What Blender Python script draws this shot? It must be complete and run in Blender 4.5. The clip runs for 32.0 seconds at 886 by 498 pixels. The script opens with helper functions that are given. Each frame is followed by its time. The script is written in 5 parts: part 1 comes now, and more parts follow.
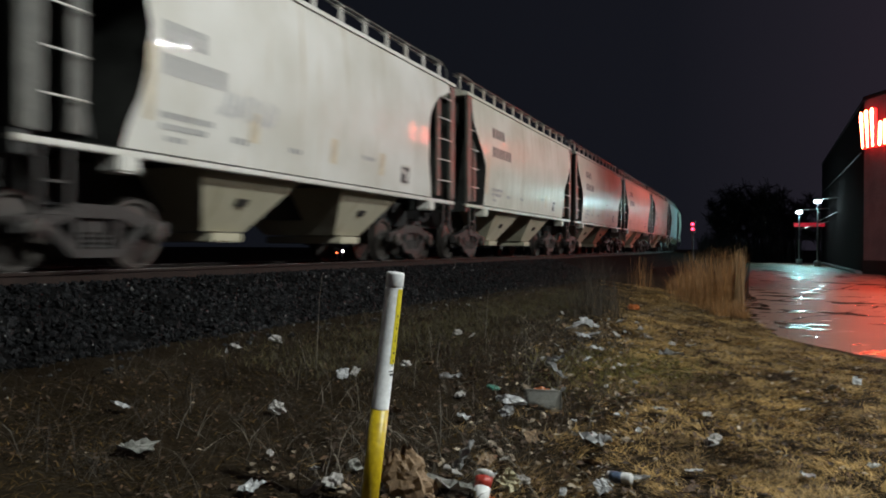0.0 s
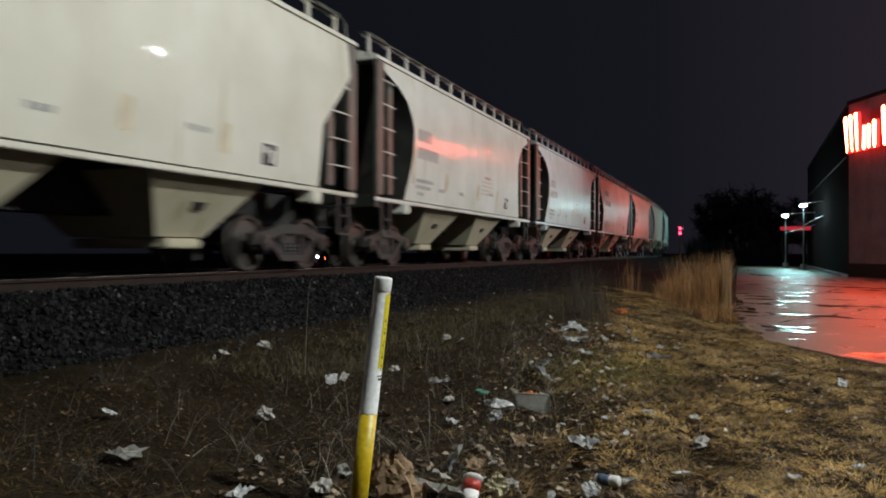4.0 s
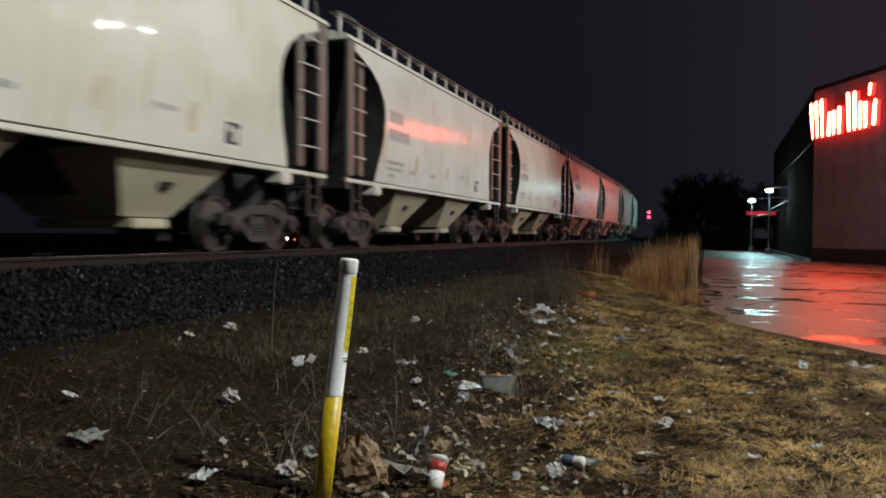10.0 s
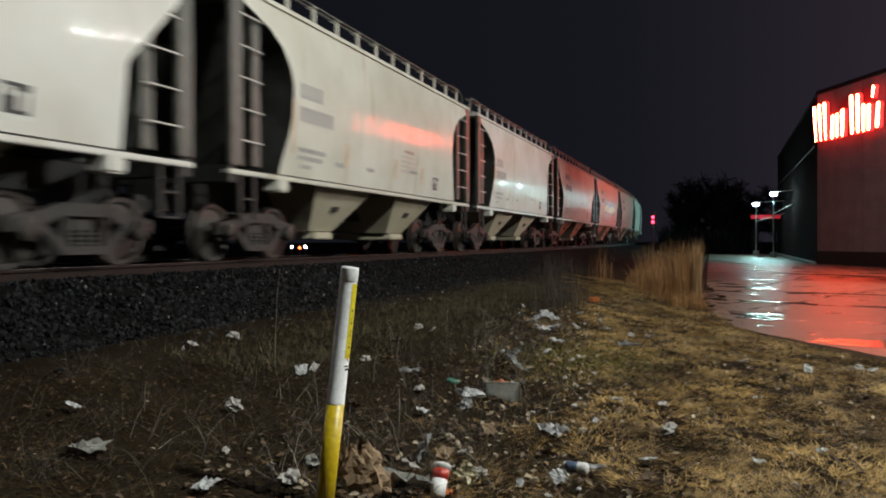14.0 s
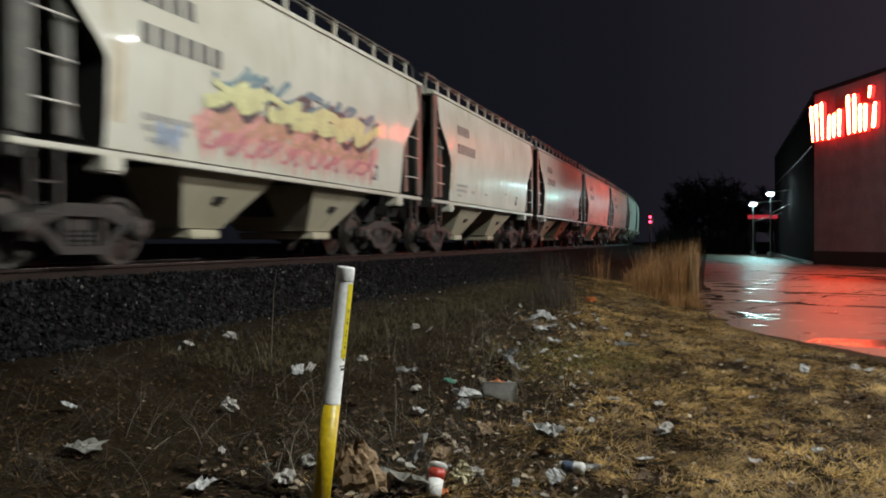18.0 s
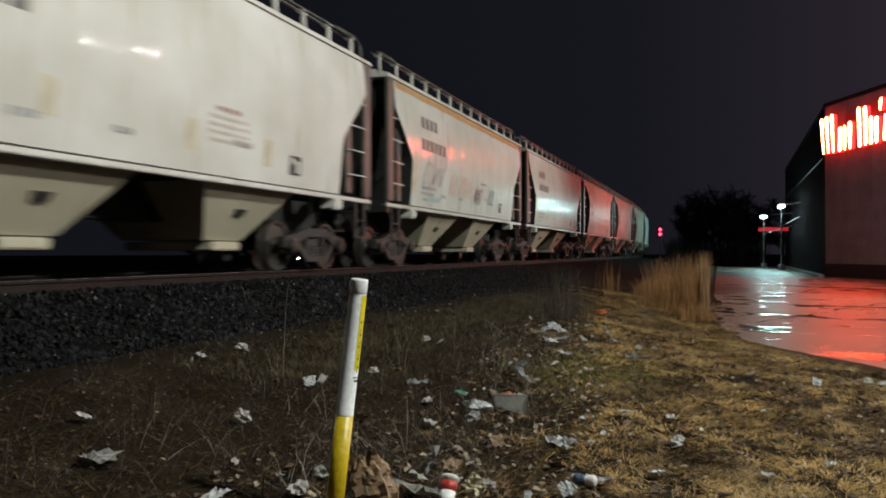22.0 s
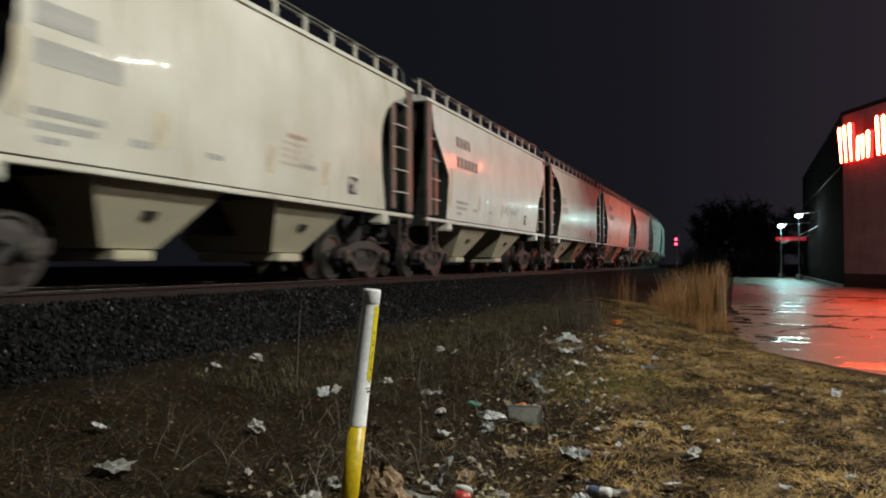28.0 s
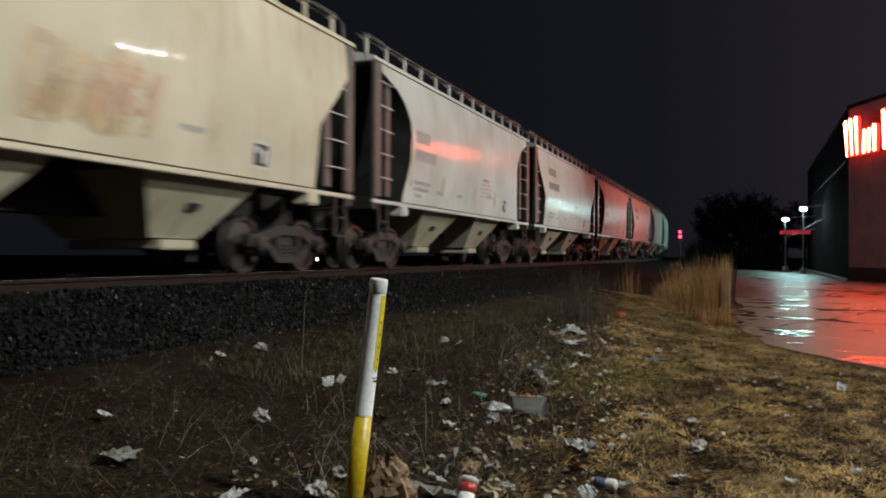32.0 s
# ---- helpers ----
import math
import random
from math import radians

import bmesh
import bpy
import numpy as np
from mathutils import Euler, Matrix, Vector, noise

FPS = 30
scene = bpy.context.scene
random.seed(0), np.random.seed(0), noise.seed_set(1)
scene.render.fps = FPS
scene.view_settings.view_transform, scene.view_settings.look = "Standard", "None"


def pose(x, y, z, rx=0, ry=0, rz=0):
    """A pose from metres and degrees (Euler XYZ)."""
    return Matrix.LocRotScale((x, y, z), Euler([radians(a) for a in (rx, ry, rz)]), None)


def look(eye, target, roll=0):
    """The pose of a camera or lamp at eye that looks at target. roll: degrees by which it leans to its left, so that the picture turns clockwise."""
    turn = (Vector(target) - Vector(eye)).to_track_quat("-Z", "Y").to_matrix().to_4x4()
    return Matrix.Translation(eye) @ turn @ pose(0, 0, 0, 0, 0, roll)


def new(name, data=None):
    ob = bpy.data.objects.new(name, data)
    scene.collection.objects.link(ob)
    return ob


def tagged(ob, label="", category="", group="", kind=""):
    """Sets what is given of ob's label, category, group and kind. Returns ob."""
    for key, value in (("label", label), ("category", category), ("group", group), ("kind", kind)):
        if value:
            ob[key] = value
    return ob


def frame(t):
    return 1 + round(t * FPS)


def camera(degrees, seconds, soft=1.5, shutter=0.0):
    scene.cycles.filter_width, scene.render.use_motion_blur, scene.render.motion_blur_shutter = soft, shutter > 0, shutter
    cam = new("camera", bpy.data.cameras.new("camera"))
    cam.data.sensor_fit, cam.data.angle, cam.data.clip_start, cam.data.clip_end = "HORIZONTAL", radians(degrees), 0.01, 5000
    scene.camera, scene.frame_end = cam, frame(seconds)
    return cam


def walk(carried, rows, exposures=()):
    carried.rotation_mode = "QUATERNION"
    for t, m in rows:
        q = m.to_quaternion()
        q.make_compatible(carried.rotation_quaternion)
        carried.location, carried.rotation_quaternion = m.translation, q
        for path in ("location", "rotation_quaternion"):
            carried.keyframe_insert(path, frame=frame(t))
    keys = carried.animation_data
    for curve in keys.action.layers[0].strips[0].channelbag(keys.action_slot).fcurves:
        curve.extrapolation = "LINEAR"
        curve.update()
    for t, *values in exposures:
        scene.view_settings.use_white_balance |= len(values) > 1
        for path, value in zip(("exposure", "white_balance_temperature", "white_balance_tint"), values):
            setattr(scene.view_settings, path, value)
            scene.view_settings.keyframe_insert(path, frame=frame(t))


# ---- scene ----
cam = camera(59.7, 32.0, soft=1.9, shutter=0.6)
PATH = [
    (0, (0.095, -0.044, 1.614), (-0.649, 1.813, 1.609), 0.3),
    (0.5, (0.107, -0.046, 1.609), (-0.639, 1.81, 1.608), 0.1),
    (1, (0.107, -0.037, 1.608), (-0.637, 1.82, 1.61), -0.2),
    (1.5, (0.099, -0.05, 1.617), (-0.635, 1.81, 1.623), -0.2),
    (2, (0.109, -0.047, 1.616), (-0.618, 1.816, 1.62), -0.3),
    (2.5, (0.107, -0.054, 1.617), (-0.616, 1.811, 1.624), -0.3),
    (3, (0.111, -0.061, 1.618), (-0.608, 1.805, 1.626), -0.1),
    (3.5, (0.11, -0.063, 1.614), (-0.609, 1.803, 1.625), -0.0),
    (5.5, (0.112, -0.051, 1.608), (-0.592, 1.821, 1.597), 0.1),
    (6, (0.118, -0.053, 1.607), (-0.585, 1.819, 1.591), 0.2),
    (6.5, (0.122, -0.052, 1.606), (-0.589, 1.817, 1.591), 0.3),
    (7, (0.123, -0.047, 1.606), (-0.589, 1.822, 1.594), 0.3),
    (7.5, (0.119, -0.03, 1.6), (-0.599, 1.837, 1.576), 0.5),
    (8, (0.123, -0.033, 1.601), (-0.594, 1.833, 1.558), 0.5),
    (8.5, (0.124, -0.026, 1.599), (-0.571, 1.848, 1.551), 0.6),
    (9, (0.128, -0.015, 1.599), (-0.542, 1.869, 1.553), 0.6),
    (9.5, (0.12, -0.013, 1.603), (-0.533, 1.877, 1.562), 0.6),
    (10, (0.124, -0.037, 1.61), (-0.522, 1.855, 1.573), 0.4),
    (10.5, (0.129, -0.047, 1.613), (-0.524, 1.842, 1.58), 0.2),
    (11, (0.135, -0.057, 1.61), (-0.527, 1.831, 1.581), 0.0),
    (11.5, (0.134, -0.038, 1.608), (-0.533, 1.847, 1.579), 0.0),
    (12, (0.142, -0.025, 1.61), (-0.523, 1.862, 1.58), 0.0),
    (12.5, (0.151, -0.03, 1.611), (-0.509, 1.858, 1.577), -0.0),
    (13, (0.149, -0.017, 1.614), (-0.507, 1.871, 1.574), -0.0),
    (13.5, (0.153, -0.026, 1.614), (-0.498, 1.865, 1.582), -0.2),
    (14, (0.147, -0.035, 1.611), (-0.51, 1.854, 1.592), -0.2),
    (14.5, (0.147, -0.037, 1.61), (-0.512, 1.851, 1.6), -0.3),
    (16.5, (0.157, -0.045, 1.609), (-0.501, 1.843, 1.59), -0.6),
    (17, (0.162, -0.052, 1.61), (-0.493, 1.837, 1.594), -0.4),
    (17.5, (0.158, -0.047, 1.611), (-0.494, 1.844, 1.597), -0.3),
    (18, (0.155, -0.033, 1.61), (-0.496, 1.858, 1.591), -0.2),
    (18.5, (0.143, -0.027, 1.61), (-0.507, 1.864, 1.587), -0.2),
    (19, (0.142, -0.016, 1.609), (-0.506, 1.876, 1.586), -0.2),
    (19.5, (0.152, -0.025, 1.605), (-0.495, 1.868, 1.587), -0.1),
    (20, (0.157, -0.028, 1.601), (-0.494, 1.863, 1.584), -0.1),
    (20.5, (0.163, -0.06, 1.604), (-0.504, 1.825, 1.597), 0.1),
    (21, (0.16, -0.054, 1.612), (-0.508, 1.831, 1.615), 0.0),
    (21.5, (0.151, -0.065, 1.61), (-0.519, 1.819, 1.619), -0.1),
    (22, (0.146, -0.066, 1.613), (-0.527, 1.817, 1.625), -0.1),
    (22.5, (0.147, -0.072, 1.61), (-0.529, 1.81, 1.631), -0.1),
    (23, (0.15, -0.071, 1.61), (-0.537, 1.807, 1.642), -0.0),
    (23.5, (0.14, -0.046, 1.608), (-0.555, 1.829, 1.641), -0.1),
    (24, (0.13, -0.039, 1.607), (-0.57, 1.834, 1.638), -0.1),
    (24.5, (0.131, -0.043, 1.612), (-0.573, 1.829, 1.64), -0.1),
    (25, (0.142, -0.054, 1.608), (-0.565, 1.817, 1.64), -0.3),
    (25.5, (0.144, -0.057, 1.607), (-0.562, 1.814, 1.639), -0.2),
    (27.5, (0.15, -0.054, 1.613), (-0.555, 1.817, 1.647), -0.0),
    (28, (0.156, -0.057, 1.612), (-0.553, 1.812, 1.651), -0.2),
    (28.5, (0.157, -0.056, 1.616), (-0.559, 1.811, 1.665), -0.3),
    (29, (0.155, -0.054, 1.607), (-0.567, 1.811, 1.657), -0.3),
    (29.5, (0.147, -0.045, 1.605), (-0.575, 1.819, 1.655), -0.3),
    (30, (0.138, -0.032, 1.6), (-0.584, 1.833, 1.643), -0.1),
    (30.5, (0.136, -0.042, 1.6), (-0.584, 1.824, 1.636), -0.0),
    (31, (0.131, -0.045, 1.604), (-0.585, 1.822, 1.634), 0.1),
    (31.5, (0.126, -0.044, 1.603), (-0.589, 1.823, 1.627), 0.1),
    (32, (0.124, -0.039, 1.605), (-0.593, 1.828, 1.621), 0.2),
]
# the clip's camera dims and brightens a little as pale and dark cars pass
EXPOSURES = [(0, -0.08, 6050, 10), (1.2, -0.15, 6150, 10), (2, 0.02, 6200, 10), (5.5, -0.08, 6150, 10), (7, 0.12, 6350, 10), (8, -0.02, 5950, 10), (9, -0.2, 6150, 10), (10, 0.02, 6250, 10), (11, -0.18, 6000, 10),
             (12, -0.06, 6600, 10), (13, 0.04, 6300, 10), (19, 0.05, 6300, 10), (26, 0.03, 6450, 10), (28, 0.05, 6550, 10), (30, 0.0, 6600, 10), (31, 0.12, 6650, 10), (32, -0.1, 6300, 10)]
walk(cam, [(t, look(eye, target, roll)) for t, eye, target, roll in PATH], EXPOSURES)

# ---- light ----
world = bpy.data.worlds.new("night_sky")
scene.world = world
world.use_nodes = True
wn = world.node_tree.nodes
wn["Background"].inputs["Color"].default_value = (0.55, 0.60, 0.85, 1)
wn["Background"].inputs["Strength"].default_value = 1.0
# town glow: the sky is a little lighter and warmer over the store side
coord, split, glow_ramp = wn.new("ShaderNodeTexCoord"), wn.new("ShaderNodeSeparateXYZ"), wn.new("ShaderNodeValToRGB")
world.node_tree.links.new(coord.outputs["Generated"], split.inputs[0])
shift_x = wn.new("ShaderNodeMapRange")
shift_x.inputs["From Min"].default_value, shift_x.inputs["From Max"].default_value = -0.45, 0.2
world.node_tree.links.new(split.outputs["X"], shift_x.inputs["Value"])
world.node_tree.links.new(shift_x.outputs[0], glow_ramp.inputs["Fac"])
glow_ramp.color_ramp.elements[0].color, glow_ramp.color_ramp.elements[1].color = (0.0060, 0.0066, 0.0090, 1), (0.0225, 0.0160, 0.0225, 1)
for stop, shade in ((0.55, (0.0082, 0.0083, 0.0116, 1)), (0.78, (0.0145, 0.0125, 0.0172, 1))):
    glow_ramp.color_ramp.elements.new(stop).color = shade
world.node_tree.links.new(glow_ramp.outputs[0], wn["Background"].inputs["Color"])


def lamp(name, kind, at, watts, colour, size=0.3, target=None, cone=None, blend=0.25):
    data = bpy.data.lights.new(name, kind)
    data.energy, data.color = watts, colour
    if kind == "AREA":
        data.size = size
    else:
        data.shadow_soft_size = size
    if cone:
        data.spot_size, data.spot_blend = radians(cone), blend
    ob = new(name, data)
    ob.matrix_world = look(at, target) if target else Matrix.Translation(at)
    return tagged(ob, "bright white car park lamp light", "lamp")


# tall lamps of the car park, behind and beside the camera
YARD = [(6.5, 4.6, 10.8), (14, 29.5, 10.6)]
lamp("yard_lamp_light", "SPOT", YARD[0], 7500, (0.985, 1.0, 0.905), 0.3, (-5, 11, 0), 104, 0.7)
lamp("yard_lamp_light", "SPOT", YARD[1], 9300, (1.0, 0.985, 0.90), 0.05, (-5, 17, 0), 110, 0.6)
# extra unseen spot at the second post, added to brighten the store wall
lamp("yard_lamp_light", "SPOT", (YARD[1][0], YARD[1][1], YARD[1][2] + 0.02), 5200, (1.0, 0.86, 0.82), 0.3, (9, 52, 5), 96, 0.6)
# far lamps at the end of the car park
LAMPS = [(5.6, 78.0, 6.15), (4.6, 88.0, 5.65)]
for lx, ly, lz in LAMPS:
    lamp("far_lamp_light", "SPOT", (lx, ly, lz - 0.34), 4600, (0.50, 1.0, 0.95), 0.25, (lx - 12, ly - 4.0, 1.5), 156, 0.5)


# ---- materials ----
def material(name, base, rough=0.6, metal=0.0, vary=0.25, scale=6.0, fine=60.0, bump=0.2, other=None, coat=0.0, spec=0.5, streak=0.0, random_tint=0.0, island=False):
    """A procedural surface: base colour broken up at two scales, with fine relief."""
    m = bpy.data.materials.new(name)
    m.use_nodes = True
    nt = m.node_tree
    n, ln = nt.nodes, nt.links
    b = n["Principled BSDF"]
    b.inputs["Metallic"].default_value = metal
    b.inputs["Specular IOR Level"].default_value = spec
    b.inputs["Coat Weight"].default_value = coat
    b.inputs["Coat Roughness"].default_value = 0.12
    tc = n.new("ShaderNodeTexCoord")
    mp = n.new("ShaderNodeMapping")
    ln.new(tc.outputs["Object"], mp.inputs["Vector"])
    if streak:
        mp.inputs["Scale"].default_value = (1, 1, streak)
    big = n.new("ShaderNodeTexNoise")
    big.inputs["Scale"].default_value, big.inputs["Detail"].default_value = scale, 6
    small = n.new("ShaderNodeTexNoise")
    small.inputs["Scale"].default_value, small.inputs["Detail"].default_value = fine, 3
    ln.new(mp.outputs[0], big.inputs["Vector"])
    ln.new(tc.outputs["Object"], small.inputs["Vector"])
    ramp = n.new("ShaderNodeValToRGB")
    ramp.color_ramp.elements[0].position, ramp.color_ramp.elements[1].position = 0.32, 0.68
    dark = other or tuple(c * (1 - vary) for c in base)
    ramp.color_ramp.elements[0].color, ramp.color_ramp.elements[1].color = (*dark, 1), (*base, 1)
    ln.new(big.outputs["Fac"], ramp.inputs["Fac"])
    mix = n.new("ShaderNodeMix")
    mix.data_type, mix.blend_type = "RGBA", "MULTIPLY"
    mix.inputs["Factor"].default_value = min(1.0, vary + 0.15)
    grey = n.new("ShaderNodeMapRange")
    grey.inputs["From Min"].default_value, grey.inputs["From Max"].default_value = 0.3, 0.7
    grey.inputs["To Min"].default_value, grey.inputs["To Max"].default_value = 0.45, 1.1
    ln.new(small.outputs["Fac"], grey.inputs["Value"])
    ln.new(ramp.outputs["Color"], mix.inputs["A"])
    ln.new(grey.outputs[0], mix.inputs["B"])
    out = mix.outputs["Result"]
    if random_tint:
        info = n.new("ShaderNodeNewGeometry" if island else "ShaderNodeObjectInfo")
        hsv = n.new("ShaderNodeHueSaturation")
        rng = n.new("ShaderNodeMapRange")
        rng.inputs["To Min"].default_value, rng.inputs["To Max"].default_value = 1 - random_tint, 1 + random_tint
        ln.new(info.outputs["Random Per Island" if island else "Random"], rng.inputs["Value"])
        ln.new(rng.outputs[0], hsv.inputs["Value"])
        ln.new(out, hsv.inputs["Color"])
        out = hsv.outputs["Color"]
    ln.new(out, b.inputs["Base Color"])
    rr = n.new("ShaderNodeMapRange")
    rr.inputs["To Min"].default_value, rr.inputs["To Max"].default_value = max(0.03, rough - 0.12), min(1, rough + 0.12)
    ln.new(big.outputs["Fac"], rr.inputs["Value"])
    ln.new(rr.outputs[0], b.inputs["Roughness"])
    if bump:
        bp = n.new("ShaderNodeBump")
        bp.inputs["Strength"].default_value, bp.inputs["Distance"].default_value = bump, 0.02
        ln.new(small.outputs["Fac"], bp.inputs["Height"])
        ln.new(bp.outputs[0], b.inputs["Normal"])
    return m


def glow(name, colour, strength):
    m = bpy.data.materials.new(name)
    m.use_nodes = True
    b = m.node_tree.nodes["Principled BSDF"]
    b.inputs["Base Color"].default_value = (*colour, 1)
    b.inputs["Emission Color"].default_value = (*colour, 1)
    b.inputs["Emission Strength"].default_value = strength
    return m


def car_paint(name, base, grime):
    """Glossy old freight car paint: broad dents, rust runs and dust."""
    m = bpy.data.materials.new(name)
    m.use_nodes = True
    nt = m.node_tree
    n, ln = nt.nodes, nt.links
    b = n["Principled BSDF"]
    b.inputs["Specular IOR Level"].default_value = 0.015
    b.inputs["Coat Weight"].default_value, b.inputs["Coat Roughness"].default_value = 0.12, 0.02
    tc, info = n.new("ShaderNodeTexCoord"), n.new("ShaderNodeObjectInfo")
    shift = n.new("ShaderNodeVectorMath")
    shift.operation = "MULTIPLY_ADD"
    shift.inputs[1].default_value = (40, 40, 40)
    comb = n.new("ShaderNodeCombineXYZ")
    ln.new(info.outputs["Random"], comb.inputs["Y"])
    ln.new(comb.outputs[0], shift.inputs[0])
    ln.new(tc.outputs["Object"], shift.inputs[2])
    mp = n.new("ShaderNodeMapping")
    mp.inputs["Scale"].default_value = (1, 2.2, 0.25)
    ln.new(shift.outputs[0], mp.inputs["Vector"])
    runs, dust, dents = (n.new("ShaderNodeTexNoise") for _ in range(3))
    runs.inputs["Scale"].default_value, runs.inputs["Detail"].default_value = 2.2, 7
    dust.inputs["Scale"].default_value, dust.inputs["Detail"].default_value = 0.7, 5
    dents.inputs["Scale"].default_value, dents.inputs["Detail"].default_value = 1.0, 2
    ln.new(mp.outputs[0], runs.inputs["Vector"])
    ln.new(shift.outputs[0], dust.inputs["Vector"])
    # the sheet bulges a little between its upright stiffeners, about half a metre apart
    tall = n.new("ShaderNodeMapping")
    tall.inputs["Scale"].default_value = (0.0, 1.9, 0.12)
    ln.new(shift.outputs[0], tall.inputs["Vector"])
    ln.new(tall.outputs[0], dents.inputs["Vector"])
    along = n.new("ShaderNodeSeparateXYZ")
    ln.new(tc.outputs["Object"], along.inputs[0])
    turns, wave, bulge, relief = (n.new("ShaderNodeMath") for _ in range(4))
    turns.operation, wave.operation, bulge.operation, relief.operation = "MULTIPLY", "SINE", "MULTIPLY", "MULTIPLY_ADD"
    turns.inputs[1].default_value, bulge.inputs[1].default_value, relief.inputs[1].default_value = 2 * math.pi / 0.52, 0.0014, 0.026
    ln.new(along.outputs["Y"], turns.inputs[0])
    ln.new(turns.outputs[0], wave.inputs[0])
    ln.new(wave.outputs[0], bulge.inputs[0])
    ln.new(dents.outputs["Fac"], relief.inputs[0])
    ln.new(bulge.outputs[0], relief.inputs[2])
    r1 = n.new("ShaderNodeValToRGB")
    r1.color_ramp.elements[0].position, r1.color_ramp.elements[1].position = 0.22, 0.40
    r1.color_ramp.elements[0].color, r1.color_ramp.elements[1].color = (*grime, 1), (*base, 1)
    ln.new(runs.outputs["Fac"], r1.inputs["Fac"])
    r2 = n.new("ShaderNodeValToRGB")
    r2.color_ramp.elements[0].position, r2.color_ramp.elements[1].position = 0.3, 0.7
    r2.color_ramp.elements[0].color, r2.color_ramp.elements[1].color = (0.74, 0.72, 0.66, 1), (1, 1, 1, 1)
    ln.new(dust.outputs["Fac"], r2.inputs["Fac"])
    mix = n.new("ShaderNodeMix")
    mix.data_type, mix.blend_type = "RGBA", "MULTIPLY"
    mix.inputs["Factor"].default_value = 0.8
    ln.new(r1.outputs[0], mix.inputs["A"])
    ln.new(r2.outputs[0], mix.inputs["B"])
    ln.new(mix.outputs["Result"], b.inputs["Base Color"])
    rr = n.new("ShaderNodeMapRange")
    rr.inputs["To Min"].default_value, rr.inputs["To Max"].default_value = 0.25, 0.4
    ln.new(dust.outputs["Fac"], rr.inputs["Value"])
    ln.new(rr.outputs[0], b.inputs["Roughness"])
    bp = n.new("ShaderNodeBump")
    bp.inputs["Strength"].default_value, bp.inputs["Distance"].default_value = 1.0, 1.0
    ln.new(relief.outputs[0], bp.inputs["Height"])
    ln.new(bp.outputs[0], b.inputs["Normal"])
    ln.new(bp.outputs[0], b.inputs["Coat Normal"])
    return m


DUSTY = car_paint("dusty_hopper_paint", (0.54, 0.51, 0.39), (0.36, 0.31, 0.20))
PAINT = {
    "white": car_paint("white_car_paint", (0.70, 0.69, 0.655), (0.52, 0.45, 0.35)),
    "cream": car_paint("cream_car_paint", (0.67, 0.66, 0.59), (0.48, 0.42, 0.31)),
    "pale": car_paint("pale_grey_car_paint", (0.61, 0.62, 0.57), (0.38, 0.34, 0.27)),
    "blue": car_paint("pale_blue_car_paint", (0.62, 0.69, 0.73), (0.40, 0.40, 0.38)),
    "buff": car_paint("buff_car_paint", (0.72, 0.645, 0.515), (0.51, 0.39, 0.24)),
}
# car ends near black: the shade between cars painted in over grime
ENDSHADE = material("grimy_shaded_end_paint", (0.030, 0.032, 0.028), 0.6, 0.0, 0.5, 2.5, 30, 0.2)
GREYSTEEL = material("grey_painted_steel", (0.105, 0.106, 0.090), 0.5, 0.0, 0.4, 4, 40, 0.2)
BLACKSTEEL = material("sooty_steel", (0.035, 0.033, 0.032), 0.6, 0.3, 0.4, 5, 40, 0.4)
CAST = material("rusty_cast_steel", (0.050, 0.047, 0.044), 0.65, 0.1, 0.5, 7, 50, 0.5, other=(0.036, 0.031, 0.028))
TREAD = material("worn_wheel_steel", (0.075, 0.066, 0.058), 0.5, 0.5, 0.4, 5, 60, 0.2)
RAILTOP = material("polished_rail_steel", (0.58, 0.55, 0.53), 0.30, 1.0, 0.3, 3, 50, 0.1)
RAILWEB = material("rusty_rail_steel", (0.030, 0.019, 0.015), 0.75, 0.0, 0.4, 6, 60, 0.4, spec=0.2)
INK = material("faded_black_stencil", (0.06, 0.06, 0.06), 0.6, 0, 0.5, 3, 30, 0)
GREYINK = material("faded_grey_stencil", (0.46, 0.46, 0.45), 0.6, 0, 0.4, 3, 30, 0)
REDINK = material("faded_red_stencil", (0.55, 0.33, 0.27), 0.6, 0, 0.4, 3, 30, 0)
PINKINK = material("faded_pink_stencil", (0.66, 0.56, 0.49), 0.6, 0, 0.3, 3, 30, 0)
MARK = material("faded_black_lettering", (0.20, 0.20, 0.19), 0.6, 0, 0.5, 3, 30, 0)
TAN = material("tan_patch_paint", (0.67, 0.59, 0.43), 0.5, 0, 0.3, 4, 40, 0)
TIE = material("creosoted_timber", (0.07, 0.055, 0.042), 0.85, 0, 0.5, 3, 40, 0.6)
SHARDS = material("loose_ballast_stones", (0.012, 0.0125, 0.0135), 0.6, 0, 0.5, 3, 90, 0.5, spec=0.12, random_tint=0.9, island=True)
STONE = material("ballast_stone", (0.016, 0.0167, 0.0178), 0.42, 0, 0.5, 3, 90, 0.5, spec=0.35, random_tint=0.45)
# pale colour for flecks that imitate glints on the ballast
GLINT = material("ballast_glint_fleck", (0.22, 0.22, 0.21), 0.6, 0, 0.4, 3, 90, 0.2, random_tint=0.6, island=True)
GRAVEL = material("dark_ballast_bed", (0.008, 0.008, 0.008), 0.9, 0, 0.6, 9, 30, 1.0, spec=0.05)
SOIL = material("damp_leaf_strewn_soil", (0.025, 0.0185, 0.0115), 0.9, 0, 0.5, 1.3, 26, 1.0, other=(0.012, 0.008, 0.004), spec=0.03)
STRAW = material("dead_grass", (0.66, 0.425, 0.145), 0.7, 0, 0.5, 0.9, 30, 0, other=(0.13, 0.078, 0.028), random_tint=0.45, island=True)
